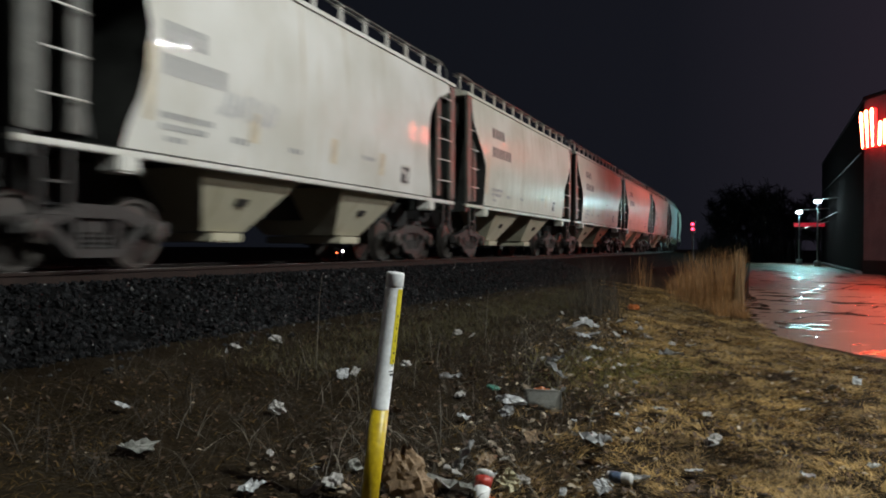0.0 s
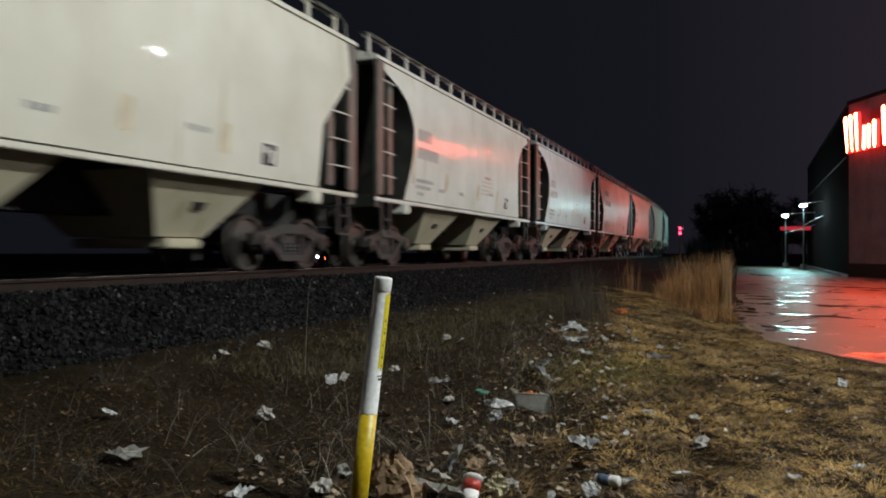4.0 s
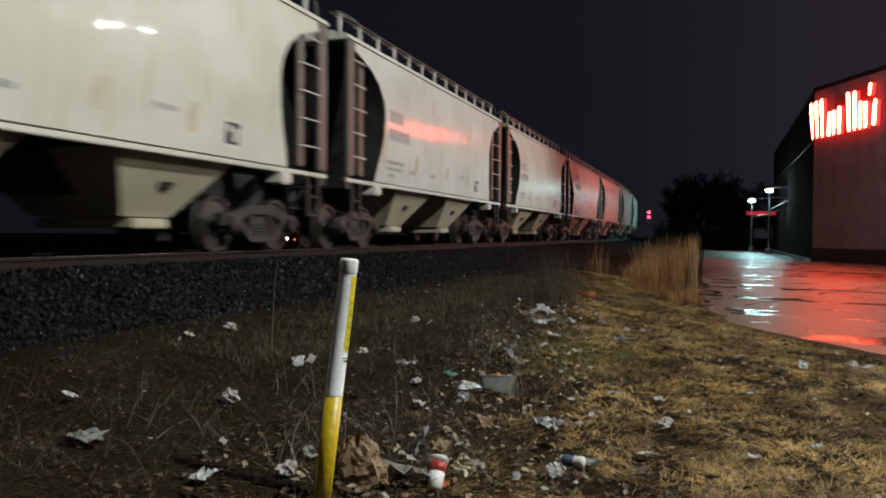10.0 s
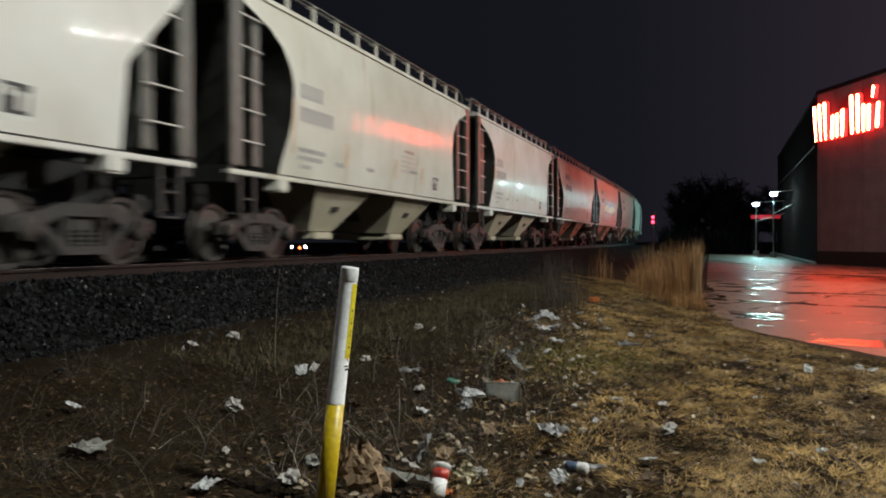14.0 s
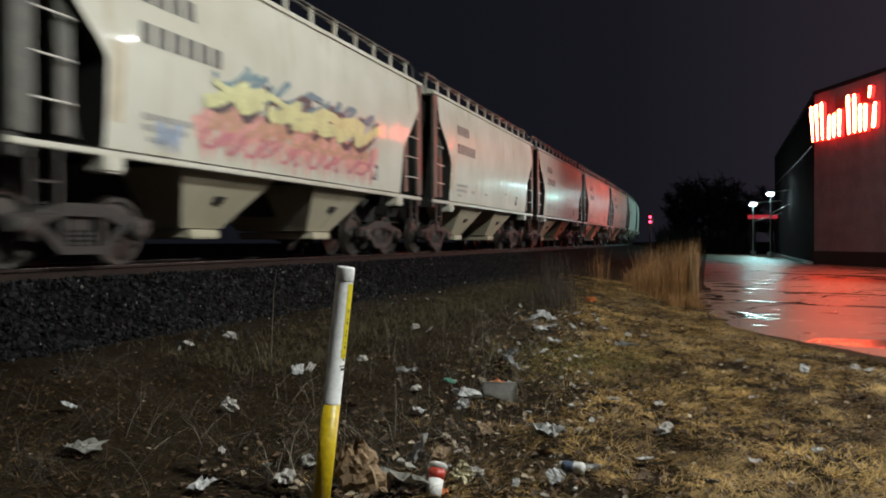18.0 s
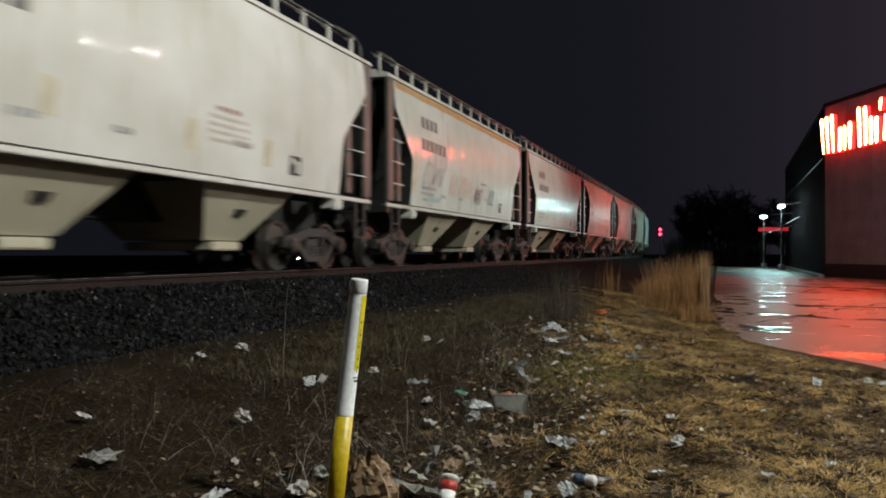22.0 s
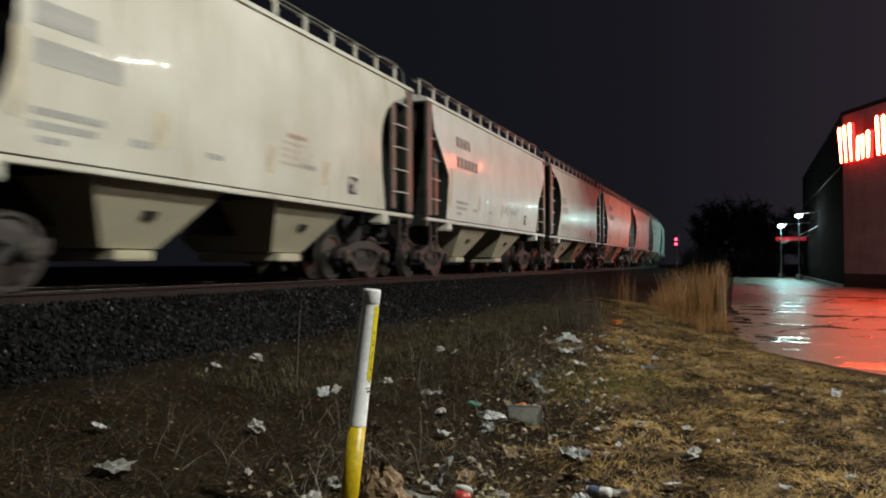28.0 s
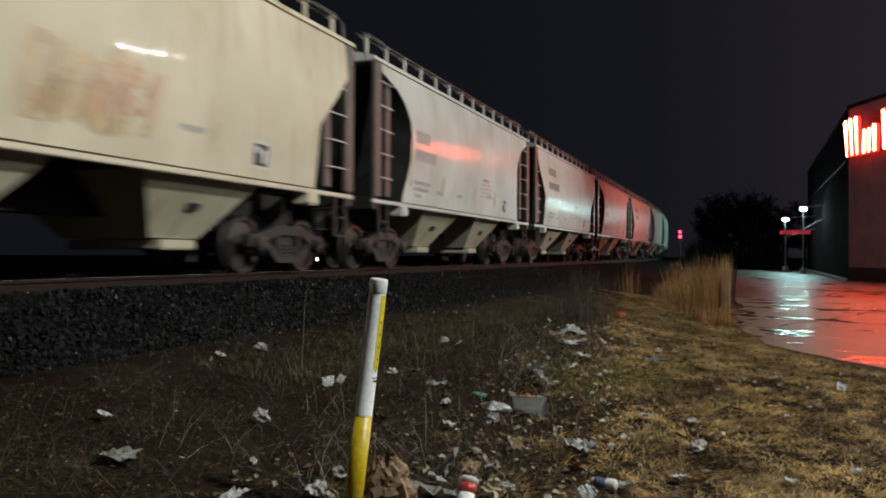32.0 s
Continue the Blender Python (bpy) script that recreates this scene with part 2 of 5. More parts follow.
OLIVE = material("short_olive_grass", (0.10, 0.085, 0.03), 0.7, 0, 0.4, 2, 30, 0, random_tint=0.4, island=True)
THATCH = material("brown_thatch", (0.12, 0.078, 0.030), 0.85, 0, 0.5, 1.2, 30, 0, other=(0.034, 0.021, 0.009), spec=0.05, random_tint=0.6, island=True)
WEED = material("dry_weed_stalk", (0.070, 0.055, 0.038), 0.8, 0, 0.4, 2, 30, 0, random_tint=0.45, island=True)
REED = material("tall_tawny_grass", (0.46, 0.235, 0.08), 0.75, 0, 0.5, 2, 30, 0, random_tint=0.45, island=True)
REEDPALE = material("pale_tawny_stalk", (0.52, 0.32, 0.15), 0.75, 0, 0.4, 2, 30, 0, random_tint=0.35, island=True)
MOSS = material("yellow_green_grass", (0.20, 0.17, 0.035), 0.75, 0, 0.4, 2, 30, 0, random_tint=0.45, island=True)
LEAF = material("fallen_brown_leaf", (0.10, 0.052, 0.02), 0.75, 0, 0.5, 3, 40, 0, other=(0.06, 0.035, 0.02), random_tint=0.45, island=True)
PALESTALK = material("pale_dry_stalk", (0.24, 0.21, 0.165), 0.7, 0, 0.4, 2, 30, 0, random_tint=0.5, island=True)
PALELEAF = material("bleached_leaf_scrap", (0.42, 0.34, 0.24), 0.6, 0, 0.5, 3, 40, 0, random_tint=0.45, island=True)
PLASTIC = material("dirty_white_plastic", (0.52, 0.53, 0.53), 0.3, 0, 0.35, 9, 60, 0.3)
CUPWHITE = material("white_coated_card", (0.72, 0.72, 0.70), 0.45, 0, 0.15, 9, 60, 0.05)
PALEYELLOW = material("pale_yellow_paper", (0.58, 0.53, 0.34), 0.7, 0, 0.2, 9, 60, 0.1)
PAPER = material("torn_white_paper", (0.46, 0.44, 0.41), 0.8, 0, 0.3, 9, 60, 0.2)
CARD = material("soggy_brown_card", (0.34, 0.23, 0.135), 0.8, 0, 0.4, 8, 60, 0.3)
REDPLASTIC = material("red_printed_plastic", (0.45, 0.05, 0.035), 0.35, 0, 0.2, 8, 60, 0.1)
BLUEPLASTIC = material("blue_grey_print", (0.10, 0.14, 0.22), 0.4, 0, 0.3, 8, 60, 0.1)
GREENPLASTIC = material("green_plastic", (0.10, 0.30, 0.22), 0.4, 0, 0.3, 8, 60, 0.1)
ORANGEPLASTIC = material("orange_wrapper", (0.60, 0.17, 0.04), 0.4, 0, 0.3, 8, 60, 0.1)
GREYPLASTIC = material("cloudy_grey_plastic", (0.30, 0.30, 0.27), 0.3, 0, 0.3, 6, 60, 0.2)
POSTWHITE = material("white_marker_plastic", (0.86, 0.88, 0.88), 0.4, 0, 0.15, 5, 40, 0.05)
POSTYELLOW = material("yellow_marker_plastic", (0.60, 0.43, 0.008), 0.4, 0, 0.25, 5, 40, 0.1)
LABELYELLOW = material("yellow_warning_label", (0.75, 0.62, 0.02), 0.45, 0, 0.1, 5, 40, 0)
SIDING = material("plain_panel_facade", (0.44, 0.37, 0.38), 0.75, 0, 0.3, 0.8, 18, 0.3)
TRIM = material("dark_metal_coping", (0.06, 0.055, 0.055), 0.5, 0.4, 0.2, 3, 30, 0.1)
# near-black colour stands in for missing light on the store's wing and canopy
NIGHT = material("cladding_darkened_as_shade", (0.035, 0.032, 0.034), 0.9, 0, 0.3, 2, 20, 0.1, spec=0.05)
BARK = material("dark_bark", (0.03, 0.028, 0.026), 0.9, 0, 0.4, 4, 30, 0.6)
TWIG = material("bare_winter_twig", (0.03, 0.028, 0.026), 0.9, 0, 0.4, 2, 20, 0)
POLE = material("galvanised_pole", (0.40, 0.41, 0.41), 0.45, 0.6, 0.2, 4, 40, 0.1)
SIGNRED = glow("lit_red_sign_face", (1.0, 0.082, 0.030), 96)
SIGNEDGE = glow("red_sign_edge", (1.0, 0.015, 0.012), 6)
LAMPGLOW = glow("lit_lamp_lens", (0.80, 1.0, 0.98), 60)
SIGNALRED = glow("lit_red_signal_lens", (1.0, 0.04, 0.10), 9)
FARLIGHT = glow("far_white_light", (1.0, 0.95, 0.9), 40)
FARRED = glow("far_red_light", (1.0, 0.1, 0.03), 12)


def asphalt():
    """Wet, worn asphalt: puddled gloss between rougher patches."""
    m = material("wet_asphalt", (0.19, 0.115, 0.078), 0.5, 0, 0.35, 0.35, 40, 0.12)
    nt = m.node_tree
    n, ln = nt.nodes, nt.links
    b = n["Principled BSDF"]
    tc = n.new("ShaderNodeTexCoord")
    mp = n.new("ShaderNodeMapping")
    mp.inputs["Rotation"].default_value, mp.inputs["Scale"].default_value = (0, 0, radians(-22)), (0.55, 1.0, 1.0)
    ln.new(tc.outputs["Object"], mp.inputs["Vector"])
    wet = n.new("ShaderNodeTexNoise")
    wet.inputs["Scale"].default_value, wet.inputs["Detail"].default_value = 1.05, 4
    ln.new(mp.outputs[0], wet.inputs["Vector"])
    r = n.new("ShaderNodeMapRange")
    r.inputs["From Min"].default_value, r.inputs["From Max"].default_value = 0.56, 0.61
    r.inputs["To Min"].default_value, r.inputs["To Max"].default_value = 0.50, 0.06
    ln.new(wet.outputs["Fac"], r.inputs["Value"])
    ln.new(r.outputs[0], b.inputs["Roughness"])
    return m


ASPHALT = asphalt()


# ---- building helpers ----
def mesh(name, verts, faces, mat, smooth=False):
    me = bpy.data.meshes.new(name)
    me.from_pydata([tuple(v) for v in verts], [], [tuple(f) for f in faces])
    me.materials.append(mat)
    if smooth:
        me.polygons.foreach_set("use_smooth", [True] * len(me.polygons))
    me.update()
    return me


def put(name, me, parent=None, at=None, label=""):
    ob = new(name, me)
    if parent:
        ob.parent = parent
    if at is not None:
        ob.matrix_basis = at if isinstance(at, Matrix) else Matrix.Translation(at)
    if label:
        ob["label"] = label
    return ob


def group_at(name, m, label, category, group="", kind=""):
    ob = new(name)
    ob.empty_display_size = 0.2
    ob.matrix_basis = m
    return tagged(ob, label, category, group, kind)


BOXF = [(0, 3, 2, 1), (4, 5, 6, 7), (0, 1, 5, 4), (1, 2, 6, 5), (2, 3, 7, 6), (3, 0, 4, 7)]


def boxes(*spans):
    """Vertices and faces of chamfered boxes, each (x0, x1, y0, y1, z0, z1)."""
    v, f = [], []
    for x0, x1, y0, y1, z0, z1 in spans:
        k = len(v)
        v += [(x0, y0, z0), (x1, y0, z0), (x1, y1, z0), (x0, y1, z0), (x0, y0, z1), (x1, y0, z1), (x1, y1, z1), (x0, y1, z1)]
        f += [tuple(i + k for i in q) for q in BOXF]
    return v, f


def bevel_box(name, span, mat, width=0.012):
    """One box with rounded edges."""
    x0, x1, y0, y1, z0, z1 = span
    bm = bmesh.new()
    bmesh.ops.create_cube(bm, size=1)
    for v in bm.verts:
        v.co = Vector(((x0 + x1) / 2 + v.co.x * (x1 - x0), (y0 + y1) / 2 + v.co.y * (y1 - y0), (z0 + z1) / 2 + v.co.z * (z1 - z0)))
    bmesh.ops.bevel(bm, geom=bm.edges[:], offset=width, segments=2, affect="EDGES")
    me = bpy.data.meshes.new(name)
    bm.to_mesh(me)
    bm.free()
    me.materials.append(mat)
    return me


def lathe(profile, n=24, axis="z"):
    """Vertices and faces of a turned shape; profile: (radius, height) from bottom to top."""
    v, f = [], []
    for r, h in profile:
        for i in range(n):
            a = 2 * math.pi * i / n
            p = (r * math.cos(a), r * math.sin(a), h)
            v.append(p if axis == "z" else (p[2], p[0], p[1]))
    for j in range(len(profile) - 1):
        for i in range(n):
            f.append((j * n + i, j * n + (i + 1) % n, (j + 1) * n + (i + 1) % n, (j + 1) * n + i))
    f.append(tuple(range(n))[::-1])
    f.append(tuple(range((len(profile) - 1) * n, len(profile) * n)))
    return v, f


def tube(points, radius, n=6, taper=1.0):
    """Vertices and faces of a bent rod through points."""
    v, f = [], []
    pts = [Vector(p) for p in points]
    for j, p in enumerate(pts):
        d = (pts[min(j + 1, len(pts) - 1)] - pts[max(j - 1, 0)]).normalized()
        a = d.orthogonal().normalized()
        b = d.cross(a)
        r = radius * (1 + (taper - 1) * j / (len(pts) - 1))
        v += [tuple(p + r * (math.cos(2 * math.pi * i / n) * a + math.sin(2 * math.pi * i / n) * b)) for i in range(n)]
    for j in range(len(pts) - 1):
        f += [(j * n + i, j * n + (i + 1) % n, (j + 1) * n + (i + 1) % n, (j + 1) * n + i) for i in range(n)]
    f += [tuple(range(n))[::-1], tuple(range((len(pts) - 1) * n, len(pts) * n))]
    return v, f


def joined(*shapes):
    v, f = [], []
    for sv, sf in shapes:
        k = len(v)
        v += list(sv)
        f += [tuple(i + k for i in q) for q in sf]
    return v, f


# ---- the lie of the land ----
RAIL_Z = 1.31
TRACK_X = -8.1
BEND, RADIUS = 63.9, 400.0
SLOPE_X = [-400, -60, -14, -12, -8, -4.8, -4.2, -3.0, -2.0, -1.0, 0.0, 1.2, 2.5, 400]
SLOPE_Z = [-0.2, 0.0, 0.45, 0.60, 0.66, 0.66, 0.60, 0.44, 0.28, 0.11, 0.02, -0.03, -0.08, -0.08]


def ground_z(x, y):
    z = np.interp(x, SLOPE_X, SLOPE_Z)
    near = np.exp(-((np.asarray(y) - 6) / 30.0) ** 2)
    return z * (0.75 + 0.25 * near) if np.ndim(z) else float(z * (0.75 + 0.25 * near))


def track(s):
    """Centre of the track and its heading (turn to the left) s metres along it."""
    if s <= BEND:
        return TRACK_X, s, 0.0
    a = (s - BEND) / RADIUS
    return TRACK_X - RADIUS * (1 - math.cos(a)), BEND + RADIUS * math.sin(a), a


def across(s, d):
    x, y, a = track(s)
    return x + d * math.cos(a), y + d * math.sin(a)


def bumpy(x, y):
    return 0.035 * noise.noise((x * 1.1, y * 1.1, 0)) + 0.03 * noise.noise((x * 3.7, y * 3.7, 5)) + 0.015 * noise.noise((x * 9, y * 9, 9))


def land(x, y):
    return ground_z(x, y) + (bumpy(x, y) if -5 < x < 6 and 0 < y < 30 else 0)


def steps(stops):
    out = []
    for a, b, d in stops:
        out += list(np.arange(a, b, d))
    return out + [stops[-1][1]]


def build_ground():
    xs = steps([(-900, -100, 200), (-100, -14, 12), (-14, -5, 0.75), (-5, 4, 0.11), (4, 8, 0.5), (8, 60, 13), (60, 900, 210)])
    ys = steps([(-900, -60, 210), (-60, 2, 6), (2, 14, 0.11), (14, 26, 0.2), (26, 60, 4), (60, 200, 20), (200, 1100, 300)])
    v = [(x, y, land(x, y)) for y in ys for x in xs]
    n = len(xs)
    f = [(j * n + i, j * n + i + 1, (j + 1) * n + i + 1, (j + 1) * n + i) for j in range(len(ys) - 1) for i in range(n - 1)]
    return tagged(put("ground", mesh("ground", v, f, SOIL, True)), "damp dark soil strewn with dead grass and leaves", "ground", kind="structure")


build_ground()


# ---- car park ----
def lot_edge(y):
    """Where the grass ends and the asphalt begins, for each y."""
    return float(np.interp(y, [7, 9.4, 11.8, 13.4, 15.1, 18.8, 23, 28, 60, 120], [6.6, 4.2, 2.40, 1.40, 0.52, 0.02, -0.25, -0.5, -0.8, -1.5]))


def build_lot():
    ys = list(np.arange(8, 30, 0.4)) + [30, 40, 60, 80, 98]
    v, f = [], []
    for y in ys:
        e = lot_edge(y) + 0.10 * noise.noise((y * 1.3, 0, 0)) + 0.05 * noise.noise((y * 4, 3, 0))
        z = 0.0
        v += [(e, y, z - 0.12), (e + 0.05, y, z + 0.02), (e + 3, y, z + 0.02), (60, y, z + 0.02)]
    n = 4
    f = [(j * n + i, j * n + i + 1, (j + 1) * n + i + 1, (j + 1) * n + i) for j in range(len(ys) - 1) for i in range(n - 1)]
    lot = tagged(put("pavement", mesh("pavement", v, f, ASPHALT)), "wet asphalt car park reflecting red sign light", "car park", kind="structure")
    # long cracks, dark and a little sunken looking
    rng = random.Random(5)
    for x0, y0, x1, y1, w in ((1.0, 19, 7.5, 33, 0.22), (2.2, 26, 7.8, 24, 0.2), (0.2, 24, 5.0, 40, 0.22), (3.0, 41, 9.0, 36, 0.4), (3.4, 17, 6.5, 16, 0.12), (0.3, 22, 2.6, 21, 0.14)):
        cv, cf = [], []
        for k in range(41):
            q = k / 40
            x, y = x0 + (x1 - x0) * q + 0.25 * noise.noise((q * 9, x0, 2)), y0 + (y1 - y0) * q + 0.35 * noise.noise((q * 9, y0, 7))
            h = w * (0.3 + rng.random())
            cv += [(x - h / 2, y - h, 0.026), (x + h / 2, y + h, 0.026)]
        cf = [(2 * k, 2 * k + 1, 2 * k + 3, 2 * k + 2) for k in range(40)]
        put("crack", mesh("crack", cv, cf, GRAVEL), lot)
    return lot


build_lot()


# ---- railway ----
def ribbon_along(stations, section):
    """Sweeps an open section of (offset, height) along the track."""
    v = []
    for s in stations:
        for d, z in section:
            v.append((*across(s, d), z))
    n = len(section)
    f = [(j * n + i, j * n + i + 1, (j + 1) * n + i + 1, (j + 1) * n + i) for j in range(len(stations) - 1) for i in range(n - 1)]
    return v, f


FAR = list(range(-380, 64, 4)) + list(range(64, 520, 3))


def build_track():
    bed_s = list(np.arange(-380, 2, 6.0)) + list(np.arange(2, 26, 0.16)) + list(np.arange(26, 520, 4.0))
    sec = [(-4.2, 0.4), (-3.0, 0.75), (-1.9, 1.12), (-1.3, 1.16), (0, 1.16), (1.3, 1.17)] + [(1.45 + 0.12 * k, 1.17 - 0.042 * k) for k in range(14)] + [(3.3, 0.60), (3.5, 0.45)]
    v, f = ribbon_along(bed_s, sec)
    n = len(sec)
    v = [(x, y, z + (0.035 * noise.noise((x * 7, y * 7, 1)) + 0.03 * noise.noise((x * 2, y * 2, 4)) if 5 < i % n < n - 1 and 2 < y < 26 else 0)) for i, (x, y, z) in enumerate(v)]
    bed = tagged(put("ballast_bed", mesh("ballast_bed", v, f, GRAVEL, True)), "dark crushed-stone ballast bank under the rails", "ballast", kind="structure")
    for d in (-0.76, 0.76):
        prof = [(-0.07, -0.17), (-0.07, -0.155), (-0.012, -0.135), (-0.012, -0.045), (-0.036, -0.035), (-0.036, -0.008), (-0.028, 0), (0.028, 0), (0.036, -0.008), (0.036, -0.035), (0.012, -0.045), (0.012, -0.135), (0.07, -0.155), (0.07, -0.17)]
        rail = tagged(put("rail", mesh("rail", *ribbon_along(FAR, [(d + a, RAIL_Z + b) for a, b in prof]), RAILWEB)), "rusty steel rail with a polished running surface", "rail", "rails", "structure")
        put("running_surface", mesh("running_surface", *ribbon_along(FAR, [(d - 0.03, RAIL_Z - 0.003), (d - 0.027, RAIL_Z + 0.002), (d + 0.027, RAIL_Z + 0.002), (d + 0.033, RAIL_Z - 0.012)]), RAILTOP), rail, label="polished top of the rail")
    return bed


BED = build_track()


def build_ties():
    me = bevel_box("tie", (-1.3, 1.3, -0.115, 0.115, -0.17, 0), TIE, 0.015)
    rng = random.Random(2)
    for k in range(110):
        s = -6 + 0.52 * k
        put("tie", me, BED, pose(TRACK_X + rng.uniform(-0.03, 0.03), s, RAIL_Z - 0.168, 0, 0, rng.uniform(-1, 1)))


build_ties()


def icosphere(sub=1):
    bm = bmesh.new()
    bmesh.ops.create_icosphere(bm, subdivisions=sub, radius=1)
    v = np.array([x.co[:] for x in bm.verts])
    f = np.array([[q.index for q in p.verts] for p in bm.faces])
    bm.free()
    return v, f


ICO_V, ICO_F = icosphere(1)


def bank_z(x):
    d = x - TRACK_X
    return float(np.interp(d, [1.45, 1.45 + 0.12 * 13, 3.3], [1.17, 1.17 - 0.042 * 13, 0.60]))


def build_stones():
    rng = np.random.default_rng(3)
    # stones joined: a stretch of bank
    n = 15000
    x = TRACK_X + 1.15 + 2.3 * rng.random(n) ** 0.9
    y = 3.0 + 25 * rng.random(n) ** 1.3
    size = 0.016 + 0.020 * rng.random(n)
    bz = np.array([bank_z(a) for a in x])
    q = rng.normal(size=(n, len(ICO_V), 3)) * 0.22 + ICO_V[None]
    q *= (size[:, None] * (0.7 + 0.6 * rng.random((n, 3))))[:, None, :]
    q += np.stack([x, y, bz + 0.012], 1)[:, None, :]
    v = q.reshape(-1, 3)
    f = (ICO_F[None] + (np.arange(n) * len(ICO_V))[:, None, None]).reshape(-1, 3)
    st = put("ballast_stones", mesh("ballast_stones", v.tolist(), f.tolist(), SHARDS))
    tagged(st, "dark wet crushed stone on the track bank", "stones", kind="stuff")
    # small pale flecks, added as painted glints among the stones
    m = 130
    x, y = TRACK_X + rng.uniform(1.4, 3.9, m), 3.4 + 16 * rng.random(m) ** 1.4
    size = rng.uniform(0.006, 0.017, m)
    q = (rng.normal(size=(m, len(ICO_V), 3)) * 0.25 + ICO_V[None]) * (size[:, None] * rng.uniform(0.5, 1.5, (m, 3)))[:, None, :]
    q += np.stack([x, y, np.array([max(bank_z(a), 0.62) for a in x]) + 0.035], 1)[:, None, :]
    f = (ICO_F[None] + (np.arange(m) * len(ICO_V))[:, None, None]).reshape(-1, 3)
    tagged(put("pale_chips", mesh("pale_chips", q.reshape(-1, 3).tolist(), f.tolist(), GLINT)), "pale flecks standing for glints on the dark ballast", "stones", kind="stuff")
    shapes = []
    for k in range(6):
        w = (ICO_V + rng.normal(size=ICO_V.shape) * 0.2) * (0.8, 1.0, 0.65)
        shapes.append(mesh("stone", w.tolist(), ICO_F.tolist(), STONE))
    for k in range(280):
        px, py = TRACK_X + rng.uniform(1.5, 3.6), rng.uniform(3.8, 13)
        s = rng.uniform(0.03, 0.05)
        put("stone", shapes[k % 6], BED, Matrix.LocRotScale((px, py, max(bank_z(px), 0.62) + 0.02), Euler(rng.uniform(0, 6, 3)), (s, s, s)))


# ---- freight cars ----
CAR = 12.8
EAVE = 4.19


def half_width(z):
    return float(np.interp(z, [0.4, 1.3, 1.5, 2.0, 2.5, 3.0, 3.5, 4.0, 4.3], [1.4, 1.49, 1.51, 1.555, 1.59, 1.60, 1.583, 1.535, 1.49]))


def end_line(kind, z):
    """How far the side sheet reaches towards the end of the car at height z."""
    if kind == "angled":
        return float(np.interp(z, [1.3, 1.5, 2.5, 3.45, 3.5, 4.4], [4.62, 4.62, 4.65, 5.6, 5.64, 5.64]))
    return float(np.interp(z, [1.3, 1.7, 2.1, 2.5, 2.9, 3.2, 3.5, 3.75, 3.95, 4.4], [4.62, 4.5, 4.33, 4.24, 4.22, 4.3, 4.55, 4.95, 5.62, 5.64]))


def body_mesh(kind, mat):
    """The shell: two bowed sides, sloping ends coloured dark as shade, a floor and a top."""
    zs = list(np.linspace(1.43, EAVE, 25))
    ny, v, f, end_faces = 14, [], [], set()

    def sheet(rows, flip, dark=False):
        k, n = len(v), len(rows[0])
        for r in rows:
            v.extend(r)
        for j in range(len(rows) - 1):
            for i in range(n - 1):
                q = (k + j * n + i, k + j * n + i + 1, k + (j + 1) * n + i + 1, k + (j + 1) * n + i)
                if dark:
                    end_faces.add(len(f))
                f.append(q[::-1] if flip else q)

    for sx in (1, -1):
        sheet([[(sx * half_width(z), end_line(kind, z) * (2 * i / ny - 1), z) for i in range(ny + 1)] for z in zs], sx < 0)
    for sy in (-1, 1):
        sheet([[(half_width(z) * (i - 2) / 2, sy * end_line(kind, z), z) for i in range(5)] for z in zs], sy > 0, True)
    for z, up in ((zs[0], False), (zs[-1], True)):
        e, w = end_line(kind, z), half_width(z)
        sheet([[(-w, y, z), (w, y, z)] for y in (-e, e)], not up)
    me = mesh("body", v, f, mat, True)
    # end faces carry the painted shade of the gap
    me.materials.append(ENDSHADE)
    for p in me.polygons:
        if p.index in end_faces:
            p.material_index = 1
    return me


def roof_mesh(mat):
    xs = [-1.56, -1.54, -1.2, -0.6, 0, 0.6, 1.2, 1.54, 1.56]
    zs = [EAVE - 0.05, EAVE + 0.03, EAVE + 0.12, EAVE + 0.2, EAVE + 0.22, EAVE + 0.2, EAVE + 0.12, EAVE + 0.03, EAVE - 0.05]
    v, n = [], len(xs)
    for y in (-5.98, 5.98):
        v += [(x, y, z) for x, z in zip(xs, zs)] + [(x * 0.99, y, EAVE - 0.052) for x in reversed(xs)]
    m = 2 * n
    f = [(i, (i + 1) % m, m + (i + 1) % m, m + i) for i in range(m)] + [tuple(range(m))[::-1], tuple(range(m, 2 * m))]
    return mesh("roof", v, f, mat)


def hopper_mesh(mat):
    top = [(1.38, -1.24), (1.38, 1.24), (-1.38, 1.24), (-1.38, -1.24)]
    low = [(0.78, -0.5), (0.78, 0.5), (-0.78, 0.5), (-0.78, -0.5)]
    v = [(x, y, 1.37) for x, y in top] + [(x, y, 0.52) for x, y in low]
    f = [(0, 1, 5, 4), (1, 2, 6, 5), (2, 3, 7, 6), (3, 0, 4, 7), (4, 5, 6, 7), (3, 2, 1, 0)]
    return mesh("hopper", v, f, mat)


